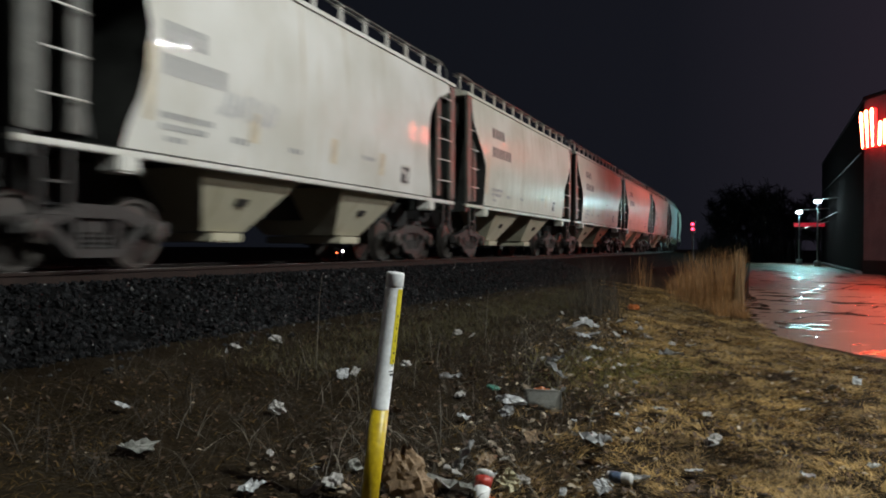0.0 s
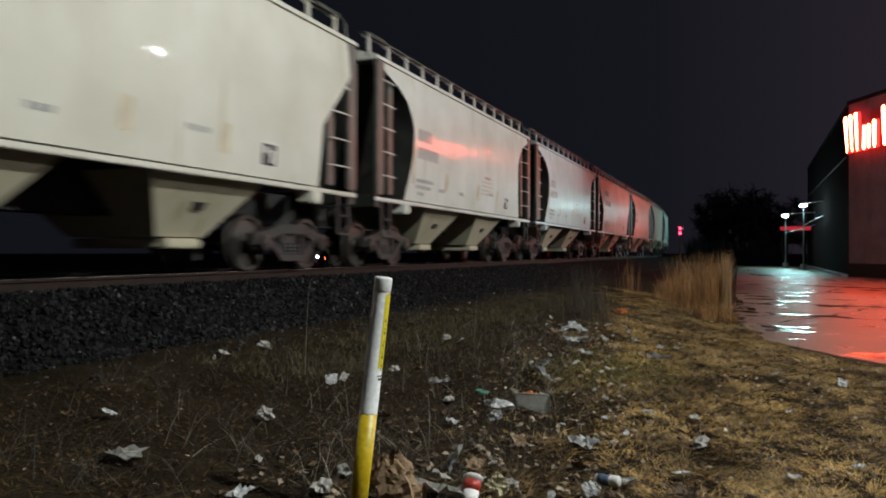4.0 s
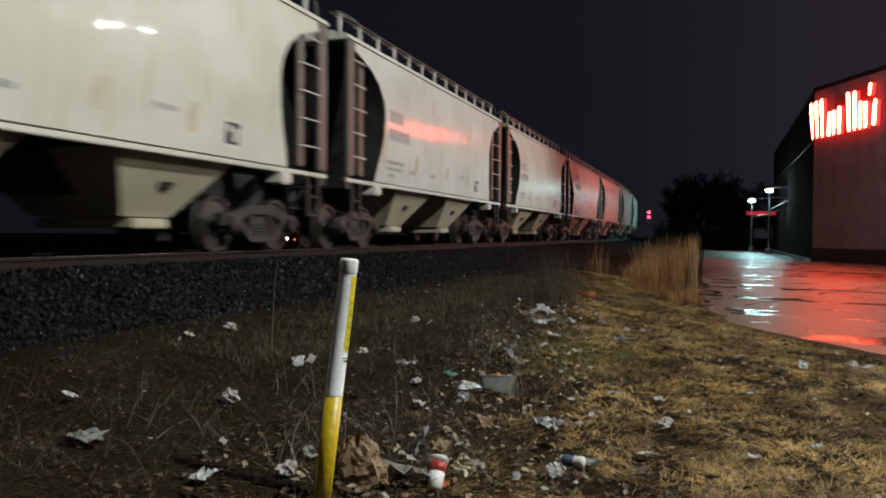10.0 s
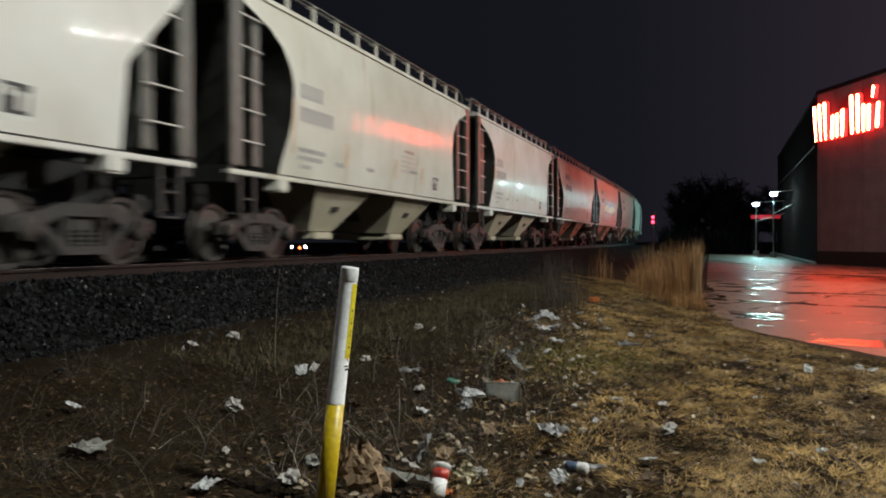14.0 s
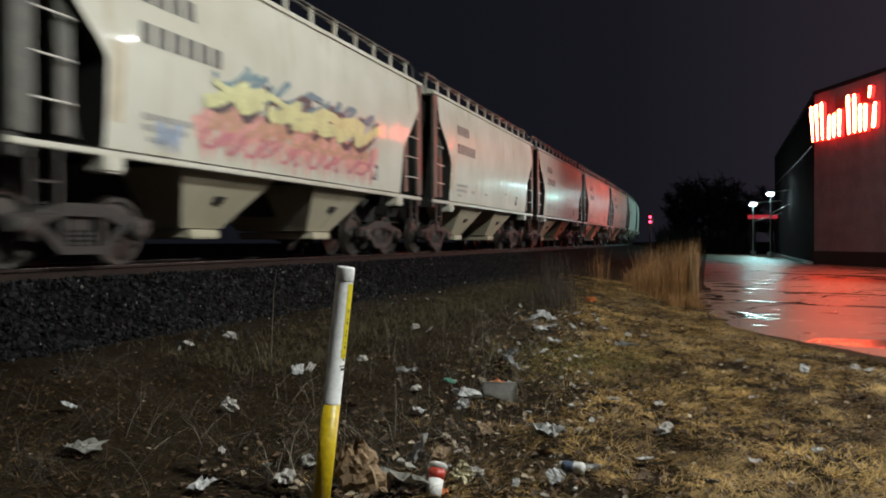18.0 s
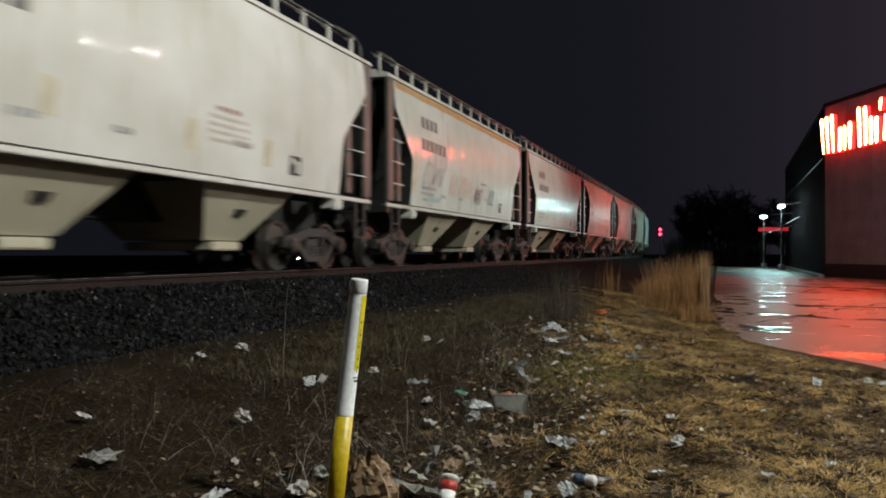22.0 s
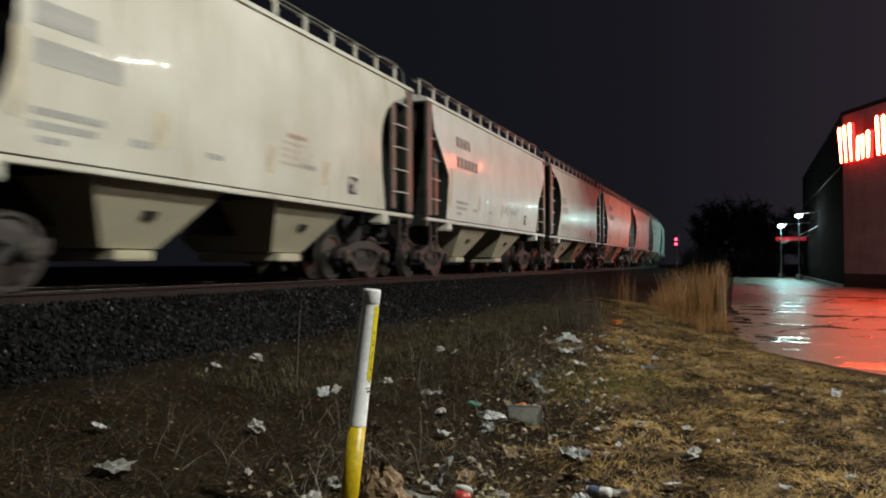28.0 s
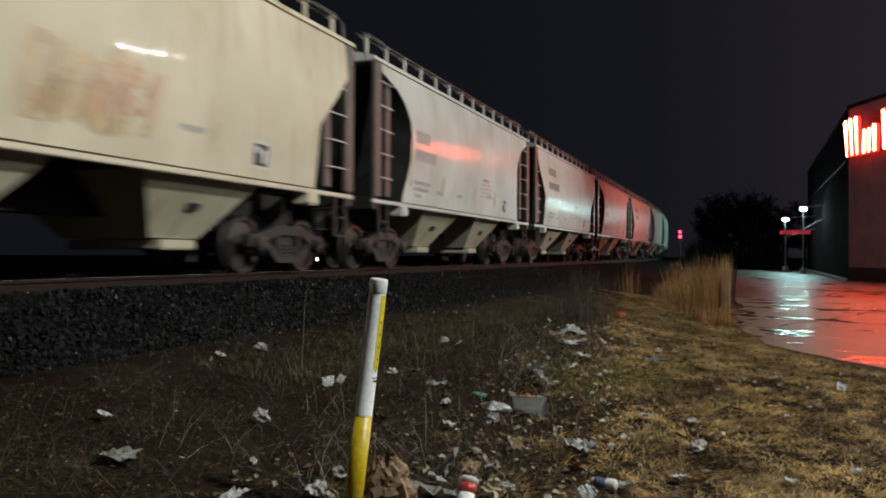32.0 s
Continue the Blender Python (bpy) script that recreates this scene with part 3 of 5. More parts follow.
def wheelset_mesh():
    prof = [(0.09, -0.03), (0.13, -0.02), (0.16, 0.02), (0.36, 0.035), (0.40, -0.01), (0.452, -0.01), (0.457, 0.03), (0.459, 0.08), (0.482, 0.095), (0.482, 0.125), (0.41, 0.125), (0.37, 0.085), (0.16, 0.10), (0.11, 0.13)]
    shapes = [lathe([(0.085, -1.05), (0.085, 1.05)], 14, "x"), lathe([(0.10, 1.0), (0.135, 1.02), (0.135, 1.16), (0.08, 1.18)], 14, "x"), lathe([(0.08, -1.18), (0.135, -1.16), (0.135, -1.02), (0.10, -1.0)], 14, "x")]
    pv, pf = lathe([(r, -h) for r, h in reversed(prof)], 28, "x")
    shapes.append(([(x + 0.79, y, z) for x, y, z in pv], pf))
    shapes.append(([(-x - 0.79, y, z) for x, y, z in pv], [q[::-1] for q in pf]))
    # bearing bolts make the turning visible
    for sx in (1.185, -1.185):
        for k in range(3):
            a = 2 * math.pi * k / 3
            shapes.append(boxes((sx - 0.012, sx + 0.012, 0.06 * math.cos(a) - 0.018, 0.06 * math.cos(a) + 0.018, 0.06 * math.sin(a) - 0.018, 0.06 * math.sin(a) + 0.018)))
    return mesh("wheelset", *joined(*shapes), TREAD)


def plate(outline, x0, x1):
    """A plate of outline (y, z), from x0 to x1."""
    n = len(outline)
    v = [(x0, y, z) for y, z in outline] + [(x1, y, z) for y, z in outline]
    f = [(i, (i + 1) % n, n + (i + 1) % n, n + i) for i in range(n)] + [tuple(range(n))[::-1], tuple(range(n, 2 * n))]
    return v, f


def side_frame_mesh():
    """Cast truck side: a bow over both axles, a low tie and a spring nest between columns."""
    bow = [(-1.15, 0.42), (-1.15, 0.6), (-0.75, 0.66), (-0.35, 0.78), (0.35, 0.78), (0.75, 0.66), (1.15, 0.6), (1.15, 0.42), (0.72, 0.47), (0.36, 0.62), (-0.36, 0.62), (-0.72, 0.47)]
    low = [(-0.72, 0.48), (-0.36, 0.16), (0.36, 0.16), (0.72, 0.48), (0.66, 0.56), (0.32, 0.26), (-0.32, 0.26), (-0.66, 0.56)]
    shapes = [plate(bow, 0.97, 1.09), plate(low, 0.97, 1.09)]
    shapes += [boxes((0.99, 1.07, a, a + 0.08, 0.2, 0.7)) for a in (-0.36, 0.28)]
    for k in range(3):
        pv, pf = lathe([(0.055, 0.25), (0.06, 0.28), (0.05, 0.31), (0.06, 0.34), (0.05, 0.37), (0.06, 0.40), (0.05, 0.43), (0.055, 0.46)], 10)
        shapes.append(([(x + 1.03, y - 0.15 + 0.15 * k, z) for x, y, z in pv], pf))
    return mesh("side_frame", *joined(*shapes), CAST)


def decal(name, w, h, z0, mat, lift=0.006):
    """A flat patch of paint that follows the curve of the side, w long, from z0 up."""
    k = max(1, int(h / 0.2))
    v = []
    for j in range(k + 1):
        z = z0 + h * j / k
        v += [(half_width(z) + lift, 0, z), (half_width(z) + lift, w, z)]
    return mesh(name, v, [(2 * j, 2 * j + 1, 2 * j + 3, 2 * j + 2) for j in range(k)], mat)


def lettering(name, rows, mat, lift=0.007):
    """Rows of (y, z, count, width, height): a bar for each character that cannot be read."""
    v, f = [], []
    rng = random.Random(len(rows) * 7 + int(rows[0][1] * 10))
    for y, z, count, w, h in rows:
        for c in range(count):
            y0 = y + c * w * 1.22
            k = len(v)
            v += [(half_width(z) + lift, y0, z), (half_width(z) + lift, y0 + w * rng.uniform(0.75, 1), z), (half_width(z + h) + lift, y0 + w * 0.95, z + h), (half_width(z + h) + lift, y0, z + h)]
            f.append((k, k + 1, k + 2, k + 3))
    return mesh(name, v, f, mat)


def ribbon(name, width, pts, mat, lift=0.008):
    """One painted line on the side, bent through points (y, z)."""
    p = [Vector(q) for q in pts]
    v = []
    for j, q in enumerate(p):
        d = p[min(j + 1, len(p) - 1)] - p[max(j - 1, 0)]
        d = d.normalized() if d.length > 1e-6 else Vector((1, 0))
        n = Vector((-d.y, d.x)) * width / 2
        tip = d * width * 0.3 * ((j == len(p) - 1) - (j == 0))
        lift += 0.00002
        for e in (q + tip - n, q + tip + n):
            v.append((half_width(e.y) + lift, e.x, e.y))
    return mesh(name, v, [(2 * j, 2 * j + 2, 2 * j + 3, 2 * j + 1) for j in range(len(p) - 1)], mat)


def scribble(rng, y0, y1, z0, z1, n, width):
    """A run of loose looping strokes inside a span."""
    out = []
    for k in range(n):
        cy = y0 + (y1 - y0) * (k + 0.5) / n
        pts, a0, turns = [], rng.uniform(0, 6), rng.uniform(3.5, 6.5)
        rx, rz = (y1 - y0) / n * rng.uniform(0.4, 0.8), (z1 - z0) / 2 * rng.uniform(0.6, 1.0)
        for q in range(12):
            a = a0 + turns * q / 11
            pts.append((cy + rx * math.cos(a), (z0 + z1) / 2 + rz * math.sin(a * 1.3)))
        out.append((width, pts))
    return out


MESHES = {}


def shared(key, maker):
    if key not in MESHES:
        MESHES[key] = maker()
    return MESHES[key]


def build_car(kind, paint):
    """A two-bay covered hopper; y runs towards its rear, +x is the side towards the road."""
    mat = PAINT[paint]
    words = {"white": "white", "cream": "cream", "pale": "pale grey", "blue": "pale blue-grey", "buff": "buff"}
    shape = "rounded" if kind == "round" else "angled"
    car = group_at("hopper_car", Matrix(), f"{words[paint]} two-bay covered hopper car with {shape} ends", "freight car", "hopper cars of the train")
    put("body", shared(("body", kind, paint), lambda: body_mesh(kind, mat)), car)
    put("roof", shared(("roof", paint), lambda: roof_mesh(mat)), car)
    for sx in (-1, 1):
        put("side_sill", shared(("sill", paint, sx), lambda: bevel_box("side_sill", (sx * 1.455 - 0.075, sx * 1.455 + 0.075, -5.98, 5.98, 1.325, 1.402), mat)), car)
        board = put("running_board", shared(("board", sx), lambda: mesh("running_board", *boxes(*[(sx * 1.19 + a, sx * 1.19 + a + 0.05, -5.9, 5.9, EAVE + 0.50, EAVE + 0.518) for a in (-0.1, 0.03)]), GREYSTEEL)), car)
        for k in range(13):
            put("bracket", shared(("bracket", sx, paint), lambda: mesh("bracket", *boxes((sx * 1.19 - 0.1, sx * 1.19 + 0.08, -0.035, 0.035, EAVE + 0.475, EAVE + 0.498), (sx * 1.22 - 0.02, sx * 1.22 + 0.02, -0.04, 0.04, EAVE + 0.08, EAVE + 0.46)), mat)), board, (0, -5.7 + 0.95 * k, 0))
        for sy in (-1, 1):
            put("end_rail", shared(("erail", sx, sy), lambda: mesh("end_rail", *tube([(sx * 1.25, sy * 5.0, EAVE + 0.54), (sx * 1.27, sy * 5.75, EAVE + 0.53), (sx * 1.3, sy * 5.95, EAVE + 0.42), (sx * 1.33, sy * 5.97, EAVE)], 0.022, 6), GREYSTEEL)), board)
        put("hopper", shared("hopper", lambda: hopper_mesh(DUSTY)), car, (0, 0.1 + sx * 1.9, 0))
    for part_ob in [c for c in car.children if c.name.startswith("hopper")]:
        put("outlet_gate", shared("gate", lambda: bevel_box("outlet_gate", (-0.86, 0.86, -0.36, 0.36, 0.36, 0.50), DUSTY, 0.02)), part_ob)
        put("vibrator_pad", shared("pad", lambda: mesh("vibrator_pad", [(1.075, -0.11, 0.89), (1.075, 0.11, 0.89), (1.155, 0.13, 1.0), (1.155, -0.13, 1.0), (1.02, -0.11, 0.90), (1.02, 0.11, 0.90), (1.10, 0.13, 1.02), (1.10, -0.13, 1.02)], BOXF, CAST)), part_ob)
    # dark recessed strip that draws the shadow line between body and sill
    put("floor_edge", shared("sillshadow", lambda: mesh("floor_edge", *boxes((-1.42, 1.42, -4.9, 4.9, 1.39, 1.435)), BLACKSTEEL)), car)
    for sy in (-1, 1):
        # end sill and end sheet are coloured as shaded too
        put("end_sill", shared(("endsill", sy), lambda: bevel_box("end_sill", (-1.5, 1.5, sy * 5.88 - 0.1, sy * 5.88 + 0.1, 1.2, 1.46), ENDSHADE)), car)
        put("coupler", shared(("coupler", sy), lambda: mesh("coupler", *joined(boxes((-0.09, 0.09, min(sy * 5.9, sy * 6.3), max(sy * 5.9, sy * 6.3), 0.78, 0.96)), boxes((-0.17, 0.17, min(sy * 6.22, sy * 6.42), max(sy * 6.22, sy * 6.42), 0.72, 1.02))), CAST)), car)
        put("end_sheet", shared(("endsheet", sy), lambda: mesh("end_sheet", [(1.35, sy * 4.9, 1.5), (-1.35, sy * 4.9, 1.5), (-1.35, sy * 5.5, 4.1), (1.35, sy * 5.5, 4.1), (1.35, sy * 4.86, 1.5), (-1.35, sy * 4.86, 1.5), (-1.35, sy * 5.46, 4.1), (1.35, sy * 5.46, 4.1)], BOXF, ENDSHADE)), car)
        for sx in (-1, 1):
            post = put("corner_post", shared(("post", sx, sy), lambda: bevel_box("corner_post", (sx * 1.5 - 0.04, sx * 1.5 + 0.04, sy * 5.8 - 0.16, sy * 5.8 + 0.16, 1.46, EAVE - 0.05), GREYSTEEL)), car)
            put("inner_post", shared(("ipost", sx, sy), lambda: bevel_box("inner_post", (sx * 1.42 - 0.03, sx * 1.42 + 0.03, sy * 5.15 - 0.12, sy * 5.15 + 0.12, 1.5, 3.85), GREYSTEEL)), car)
            for k in range(5):
                z = 1.85 + 0.48 * k
                if sx > 0:
                    put("rung", shared(("rung", sy), lambda: mesh("rung", *tube([(1.45, sy * 5.08, 0), (1.53, sy * 5.10, 0), (1.545, sy * 5.66, 0), (1.5, sy * 5.70, 0)], 0.014, 6), PAINT["white"])), post, (0, 0, z))
            put("step_ladder", shared(("step", sx, sy), lambda: mesh("step_ladder", *boxes((sx * 1.5 - 0.02, sx * 1.5 + 0.02, sy * 5.5 - 0.22, sy * 5.5 - 0.16, 0.62, 1.32), (sx * 1.5 - 0.02, sx * 1.5 + 0.02, sy * 5.5 + 0.16, sy * 5.5 + 0.22, 0.62, 1.32), (sx * 1.5 - 0.03, sx * 1.5 + 0.03, sy * 5.5 - 0.2, sy * 5.5 + 0.2, 0.62, 0.65), (sx * 1.5 - 0.03, sx * 1.5 + 0.03, sy * 5.5 - 0.2, sy * 5.5 + 0.2, 0.95, 0.98)), CAST)), car)
            put("bolster_end", shared(("bolster", sx, sy, paint), lambda: bevel_box("bolster_end", (sx * 1.4 - 0.16, sx * 1.4 + 0.16, sy * 4.5 - 0.17, sy * 4.5 + 0.17, 1.13, 1.34), mat, 0.03)), car)
    put("center_sill", shared("csill", lambda: mesh("center_sill", *boxes((-0.24, 0.24, -6.0, 6.0, 0.8, 1.37)), BLACKSTEEL)), car)
    wheel = put("brake_wheel", shared("brakewheel", lambda: mesh("brake_wheel", *joined(tube([(0.27 * math.cos(a * math.pi / 8), -6.0, 0.27 * math.sin(a * math.pi / 8)) for a in range(17)], 0.02, 6), *(tube([(0, -5.96, 0), (0.27 * math.cos(a), -6.0, 0.27 * math.sin(a))], 0.012, 5) for a in (0.5, 1.76, 3.0, 4.27, 5.5))), GREYSTEEL)), car, (-0.5, 0, 2.55), "spoked hand brake wheel")
    put("brake_housing", shared("brakebox", lambda: bevel_box("brake_housing", (-0.14, 0.14, -5.95, -5.55, -0.2, 0.2), GREYSTEEL, 0.03)), wheel)
    for sy in (-1, 1):
        bogie = put("bogie", shared("bogie", lambda: bevel_box("bogie", (-1.02, 1.02, -0.2, 0.2, 0.42, 0.7), CAST, 0.03)), car, (0, sy * 4.5, 0))
        for sx in (-1, 1):
            m = pose(0, 0, 0) if sx > 0 else pose(0, 0, 0, 0, 0, 180)
            put("side_frame", shared("sideframe", side_frame_mesh), bogie, m)
        for dy in (-0.89, 0.89):
            put("wheelset", shared("wheelset", wheelset_mesh), bogie, (0, dy, 0.457))
    return car


def mark_car(car, kind, seed, number="dark"):
    """Stencils, patches and plates on the side towards the road."""
    rng = random.Random(seed)
    ink = {"dark": MARK, "grey": GREYINK, "red": REDINK}[number]
    if kind == "angled":
        lines, edge = ((3.31, 4, 0.24, 0.27), (2.79, 6, 0.24, 0.27)), (0.22, 0.95, 1.75, -4.58)
    else:
        lines, edge, ink = ((2.78, 4, 0.17, 0.26), (2.38, 6, 0.17, 0.26)), (0.14, 0.9, 1.8, -4.27), GREYINK
    for z, count, w, h in lines:
        for c in range(count):
            put("reporting_mark", shared(("mark", ink.name, z), lambda: decal("reporting_mark", w * 0.86, h, z, ink, 0.007)), car, (0, (-4.1 if kind == "angled" else -4.0) + c * w * 1.22, 0))
    put("edge_patch", shared(("edge", kind), lambda: decal("edge_patch", *edge[:3], TAN)), car, (0, edge[3], 0))
    small = put("data_stencil", shared(("data", kind), lambda: lettering("data_stencil", [(-4.0, 1.86, 9, 0.09, 0.08), (-4.0, 1.72, 8, 0.09, 0.08), (-3.9, 1.58, 3, 0.1, 0.07), (-2.6, 1.72, 3, 0.1, 0.09), (-1.2, 1.75, 3, 0.1, 0.08), (1.2, 1.9, 5, 0.08, 0.08)], GREYINK)), car)
    tagged(small, kind="stuff")
    for y, z in ((-2.3, 1.78), (0.1, 1.72), (1.9, 1.68)):
        if rng.random() < 0.85:
            put("paint_patch", shared(("patch", z), lambda: decal("paint_patch", 0.22, 0.42, z, TAN)), car, (0, y + rng.uniform(-0.1, 0.1), 0))
    if rng.random() < 0.6:
        warn = put("warning_stencil", shared("warn", lambda: lettering("warning_stencil", [(0.75, 2.34, 5, 0.1, 0.07)], REDINK)), car)
        lines_ob = put("stencil_block", shared("warn2", lambda: lettering("stencil_block", [(0.6, 2.34 - 0.11 * (q + 1), 8, 0.1, 0.05) for q in range(4)], PINKINK)), warn)
        tagged(lines_ob, kind="stuff")
    panel = put("service_stencil", shared("svc", lambda: decal("service_stencil", 0.36, 0.32, 1.62, INK)), car, (0, 2.85 + rng.uniform(-0.1, 0.1), 0))
    put("service_border", shared("svc3", lambda: decal("service_border", 0.46, 0.42, 1.57, PAINT["white"], 0.003)), panel, (0, -0.05, 0))
    put("service_entry", shared("svc2", lambda: lettering("service_entry", [(0.05, 1.8, 1, 0.12, 0.1), (0.2, 1.66, 1, 0.12, 0.2)], PAINT["white"], 0.010)), panel)


# the train, car by car from its front: shape of the ends, paint, colour of the stencils
TRAIN = """r white grey|r white grey|a cream dark|a cream dark|a cream dark|r white grey|r blue grey|a cream dark|r cream grey|r cream grey|r white grey|r cream grey|
a white dark|r cream grey|r white grey|a cream dark|a cream dark|a cream dark|a pale dark|a white dark|a pale dark|a pale dark|r cream grey|
r pale grey|r cream grey|a white dark|r pale grey|a buff dark|r white grey|a white dark|r cream grey|a white dark|r cream grey|a cream dark|r pale grey|a white dark|r cream grey"""
CARS = []


def build_train():
    for k, word in enumerate(TRAIN.replace("\n", "").split("|")):
        shape, paint, ink = word.split()
        kind = "round" if shape == "r" else "angled"
        car = build_car(kind, paint)
        mark_car(car, kind, k, ink)
        CARS.append(car)


build_train()


def graffiti():
    def ink(name, c):
        return material(name, c, 0.45, 0, 0.25, 3, 20, 0)
    purple, pink = ink("violet_spray", (0.38, 0.27, 0.50)), ink("pink_spray", (0.60, 0.22, 0.26))
    black, brown, grey, rust = ink("black_spray", (0.05, 0.05, 0.06)), ink("brown_spray", (0.52, 0.35, 0.18)), ink("grey_spray", (0.42, 0.45, 0.47)), ink("orange_spray", (0.62, 0.36, 0.24))
    faint, peach = ink("faint_grey_spray", (0.55, 0.56, 0.55)), ink("faint_orange_spray", (0.72, 0.55, 0.44))
    sky, lilac = ink("faded_blue_spray", (0.38, 0.50, 0.70)), ink("faded_violet_spray", (0.55, 0.48, 0.64))
    rng = random.Random(11)
    salmon, pale_lime, teal = ink("salmon_spray", (0.80, 0.40, 0.36)), ink("pale_lime_spray", (0.70, 0.72, 0.36)), ink("dark_teal_spray", (0.10, 0.24, 0.30))

    def zigzag(y0, y1, low, high, n, width):
        """One line that runs up and down between two edges."""
        pts = [(y0 + (y1 - y0) * q / n + rng.uniform(-0.05, 0.05), (low if q % 2 else high) + rng.uniform(-0.06, 0.06)) for q in range(n + 1)]
        return [(width, pts)]

    tags = [
        (1, "grey_tag", faint, scribble(rng, -2.9, -1.6, 2.0, 2.45, 9, 0.035)),
        (12, "blue_tag", sky, scribble(rng, -1.9, -0.1, 2.45, 2.62, 7, 0.06) + scribble(rng, -1.6, -0.2, 2.15, 2.3, 6, 0.06) + scribble(rng, -0.9, -0.5, 2.7, 2.85, 3, 0.07)),
        (12, "blue_band", sky, zigzag(-3.9, 0.6, 1.50, 1.68, 44, 0.09)),
        (12, "violet_band", lilac, zigzag(0.5, 2.6, 1.50, 1.66, 24, 0.09)),
        (12, "grey_tag", faint, scribble(rng, -4.0, -2.9, 2.0, 2.6, 8, 0.03)),
        (16, "salmon_ground", salmon, zigzag(-2.9, 3.0, 1.56, 2.02, 46, 0.24) + scribble(rng, -2.9, 3.0, 1.75, 2.3, 10, 0.2)),
        (16, "pink_streaks", pink, scribble(rng, -2.7, 2.8, 1.60, 2.0, 11, 0.06)),
        (16, "orange_streaks", rust, scribble(rng, -2.6, 2.9, 1.92, 2.25, 12, 0.10)),
        (16, "blue_corner", sky, zigzag(-3.7, -3.35, 1.52, 1.80, 6, 0.14)),
        (16, "teal_shade", teal, scribble(rng, -2.5, 2.7, 2.55, 2.95, 8, 0.11)),
        (16, "black_outline", black, scribble(rng, -2.6, 2.9, 2.12, 2.80, 8, 0.12)),
        (16, "lime_letters", pale_lime, scribble(rng, -2.7, 3.0, 2.24, 2.70, 7, 0.20)),
        (16, "lime_bars", pale_lime, zigzag(-2.6, 2.6, 2.42, 2.58, 7, 0.12)),
        (16, "violet_outline", purple, zigzag(1.6, 3.1, 1.95, 2.75, 6, 0.05)),
        (20, "grey_tag", grey, scribble(rng, -4.0, -2.3, 1.95, 2.9, 4, 0.03)),
        (20, "black_mark", black, scribble(rng, -3.9, -2.4, 1.9, 2.6, 3, 0.018)),
        (20, "teal_smear", ink("teal_spray", (0.38, 0.58, 0.54)), scribble(rng, -3.5, -2.6, 1.60, 1.74, 5, 0.06)),
        (20, "orange_tag", peach, scribble(rng, -2.0, 0.0, 1.75, 2.5, 7, 0.05)),
        (20, "black_tag", black, scribble(rng, 0.2, 0.9, 1.7, 2.25, 4, 0.03) + scribble(rng, 1.6, 2.2, 1.75, 2.3, 3, 0.03)),
        (27, "buff_smear", ink("tan_spray", (0.66, 0.50, 0.31)), scribble(rng, -1.1, 0.8, 1.65, 2.6, 6, 0.17)),
        (27, "brown_tag", brown, scribble(rng, -1.0, 0.2, 1.65, 2.3, 5, 0.07)),
        (27, "orange_smear", rust, scribble(rng, -0.2, 0.7, 1.9, 2.5, 3, 0.08)),
        (25, "grey_tag", grey, scribble(rng, 0.4, 2.0, 1.8, 2.2, 5, 0.04)),
    ]
    depth = {}
    for k, name, mat, lines in tags:
        for width, pts in lines:
            depth[k] = depth.get(k, 0.008) + 0.0004
            put(name, ribbon(name, width, pts, mat, depth[k]), CARS[k], label="sprayed graffiti line")
    # old stains
    put("rust_edge", ribbon("rust_edge", 0.18, [(-5.5 + 0.5 * q, 4.06 + 0.04 * noise.noise((q * 0.9, 2, 0))) for q in range(23)], ink("rust_brown_stain", (0.50, 0.33, 0.14))), CARS[20], label="rusty streak below the eave")


graffiti()


# ---- the store, its sign and the far lights ----
def build_store():
    # the wall runs from its far corner towards the road
    a, b = Vector((6.9, 57.4, 0)), Vector((18.9, 31.3, 0))
    d = (b - a).normalized()
    nrm = Vector((d.y, -d.x, 0))
    turn = math.degrees(math.atan2(d.y, d.x))
    m = pose(a.x, a.y, 0.0, 0, 0, turn)
    store = group_at("store_building", m, "large plain panelled store with a glowing red sign", "building")
    length = (b - a).length
    # local: x along the wall, -y out of it towards the railway
    put("wall", mesh("wall", *boxes((0, length, 0, 0.4, -0.1, 11.4)), SIDING), store)
    x = 0.03
    while x < length - 1.5:
        put("panel", mesh("panel", *boxes((x, min(x + 2.35, length), -0.035, -0.003, 0.92, 11.38)), SIDING), store)
        x += 2.39
    # the wing runs back from the corner, away from the road
    wing = m.inverted() @ pose(6.9, 57.4, 0, 0, 0, math.degrees(math.atan2(42.6, 0.7)))
    # shade on this face is put into its colour, unlike the pale front
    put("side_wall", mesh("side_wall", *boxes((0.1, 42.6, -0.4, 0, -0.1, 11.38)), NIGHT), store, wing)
    put("side_coping", bevel_box("side_coping", (0.1, 42.6, -0.46, 0.06, 11.385, 11.6), TRIM, 0.03), store, wing)
    put("wall_conduit", mesh("wall_conduit", *tube([(1.0, 0.05, 8.1), (40, 0.05, 8.1)], 0.05, 6), TRIM), store, wing)
    put("kerb_strip", bevel_box("kerb_strip", (0.2, 42.6, 0.002, 0.5, -0.1, 0.16), POLE, 0.03), store, wing)
    put("roof", mesh("roof", *boxes((0.6, length, 0.4, 24, 11.0, 11.3)), TRIM), store)
    put("coping", bevel_box("coping", (-0.1, length, -0.1, 0.5, 11.4, 11.65), TRIM, 0.03), store)
    put("wall_base", bevel_box("wall_base", (-0.04, length, -0.06, -0.002, -0.1, 0.9), TRIM, 0.02), store)
    return store, m


STORE, STORE_M = build_store()


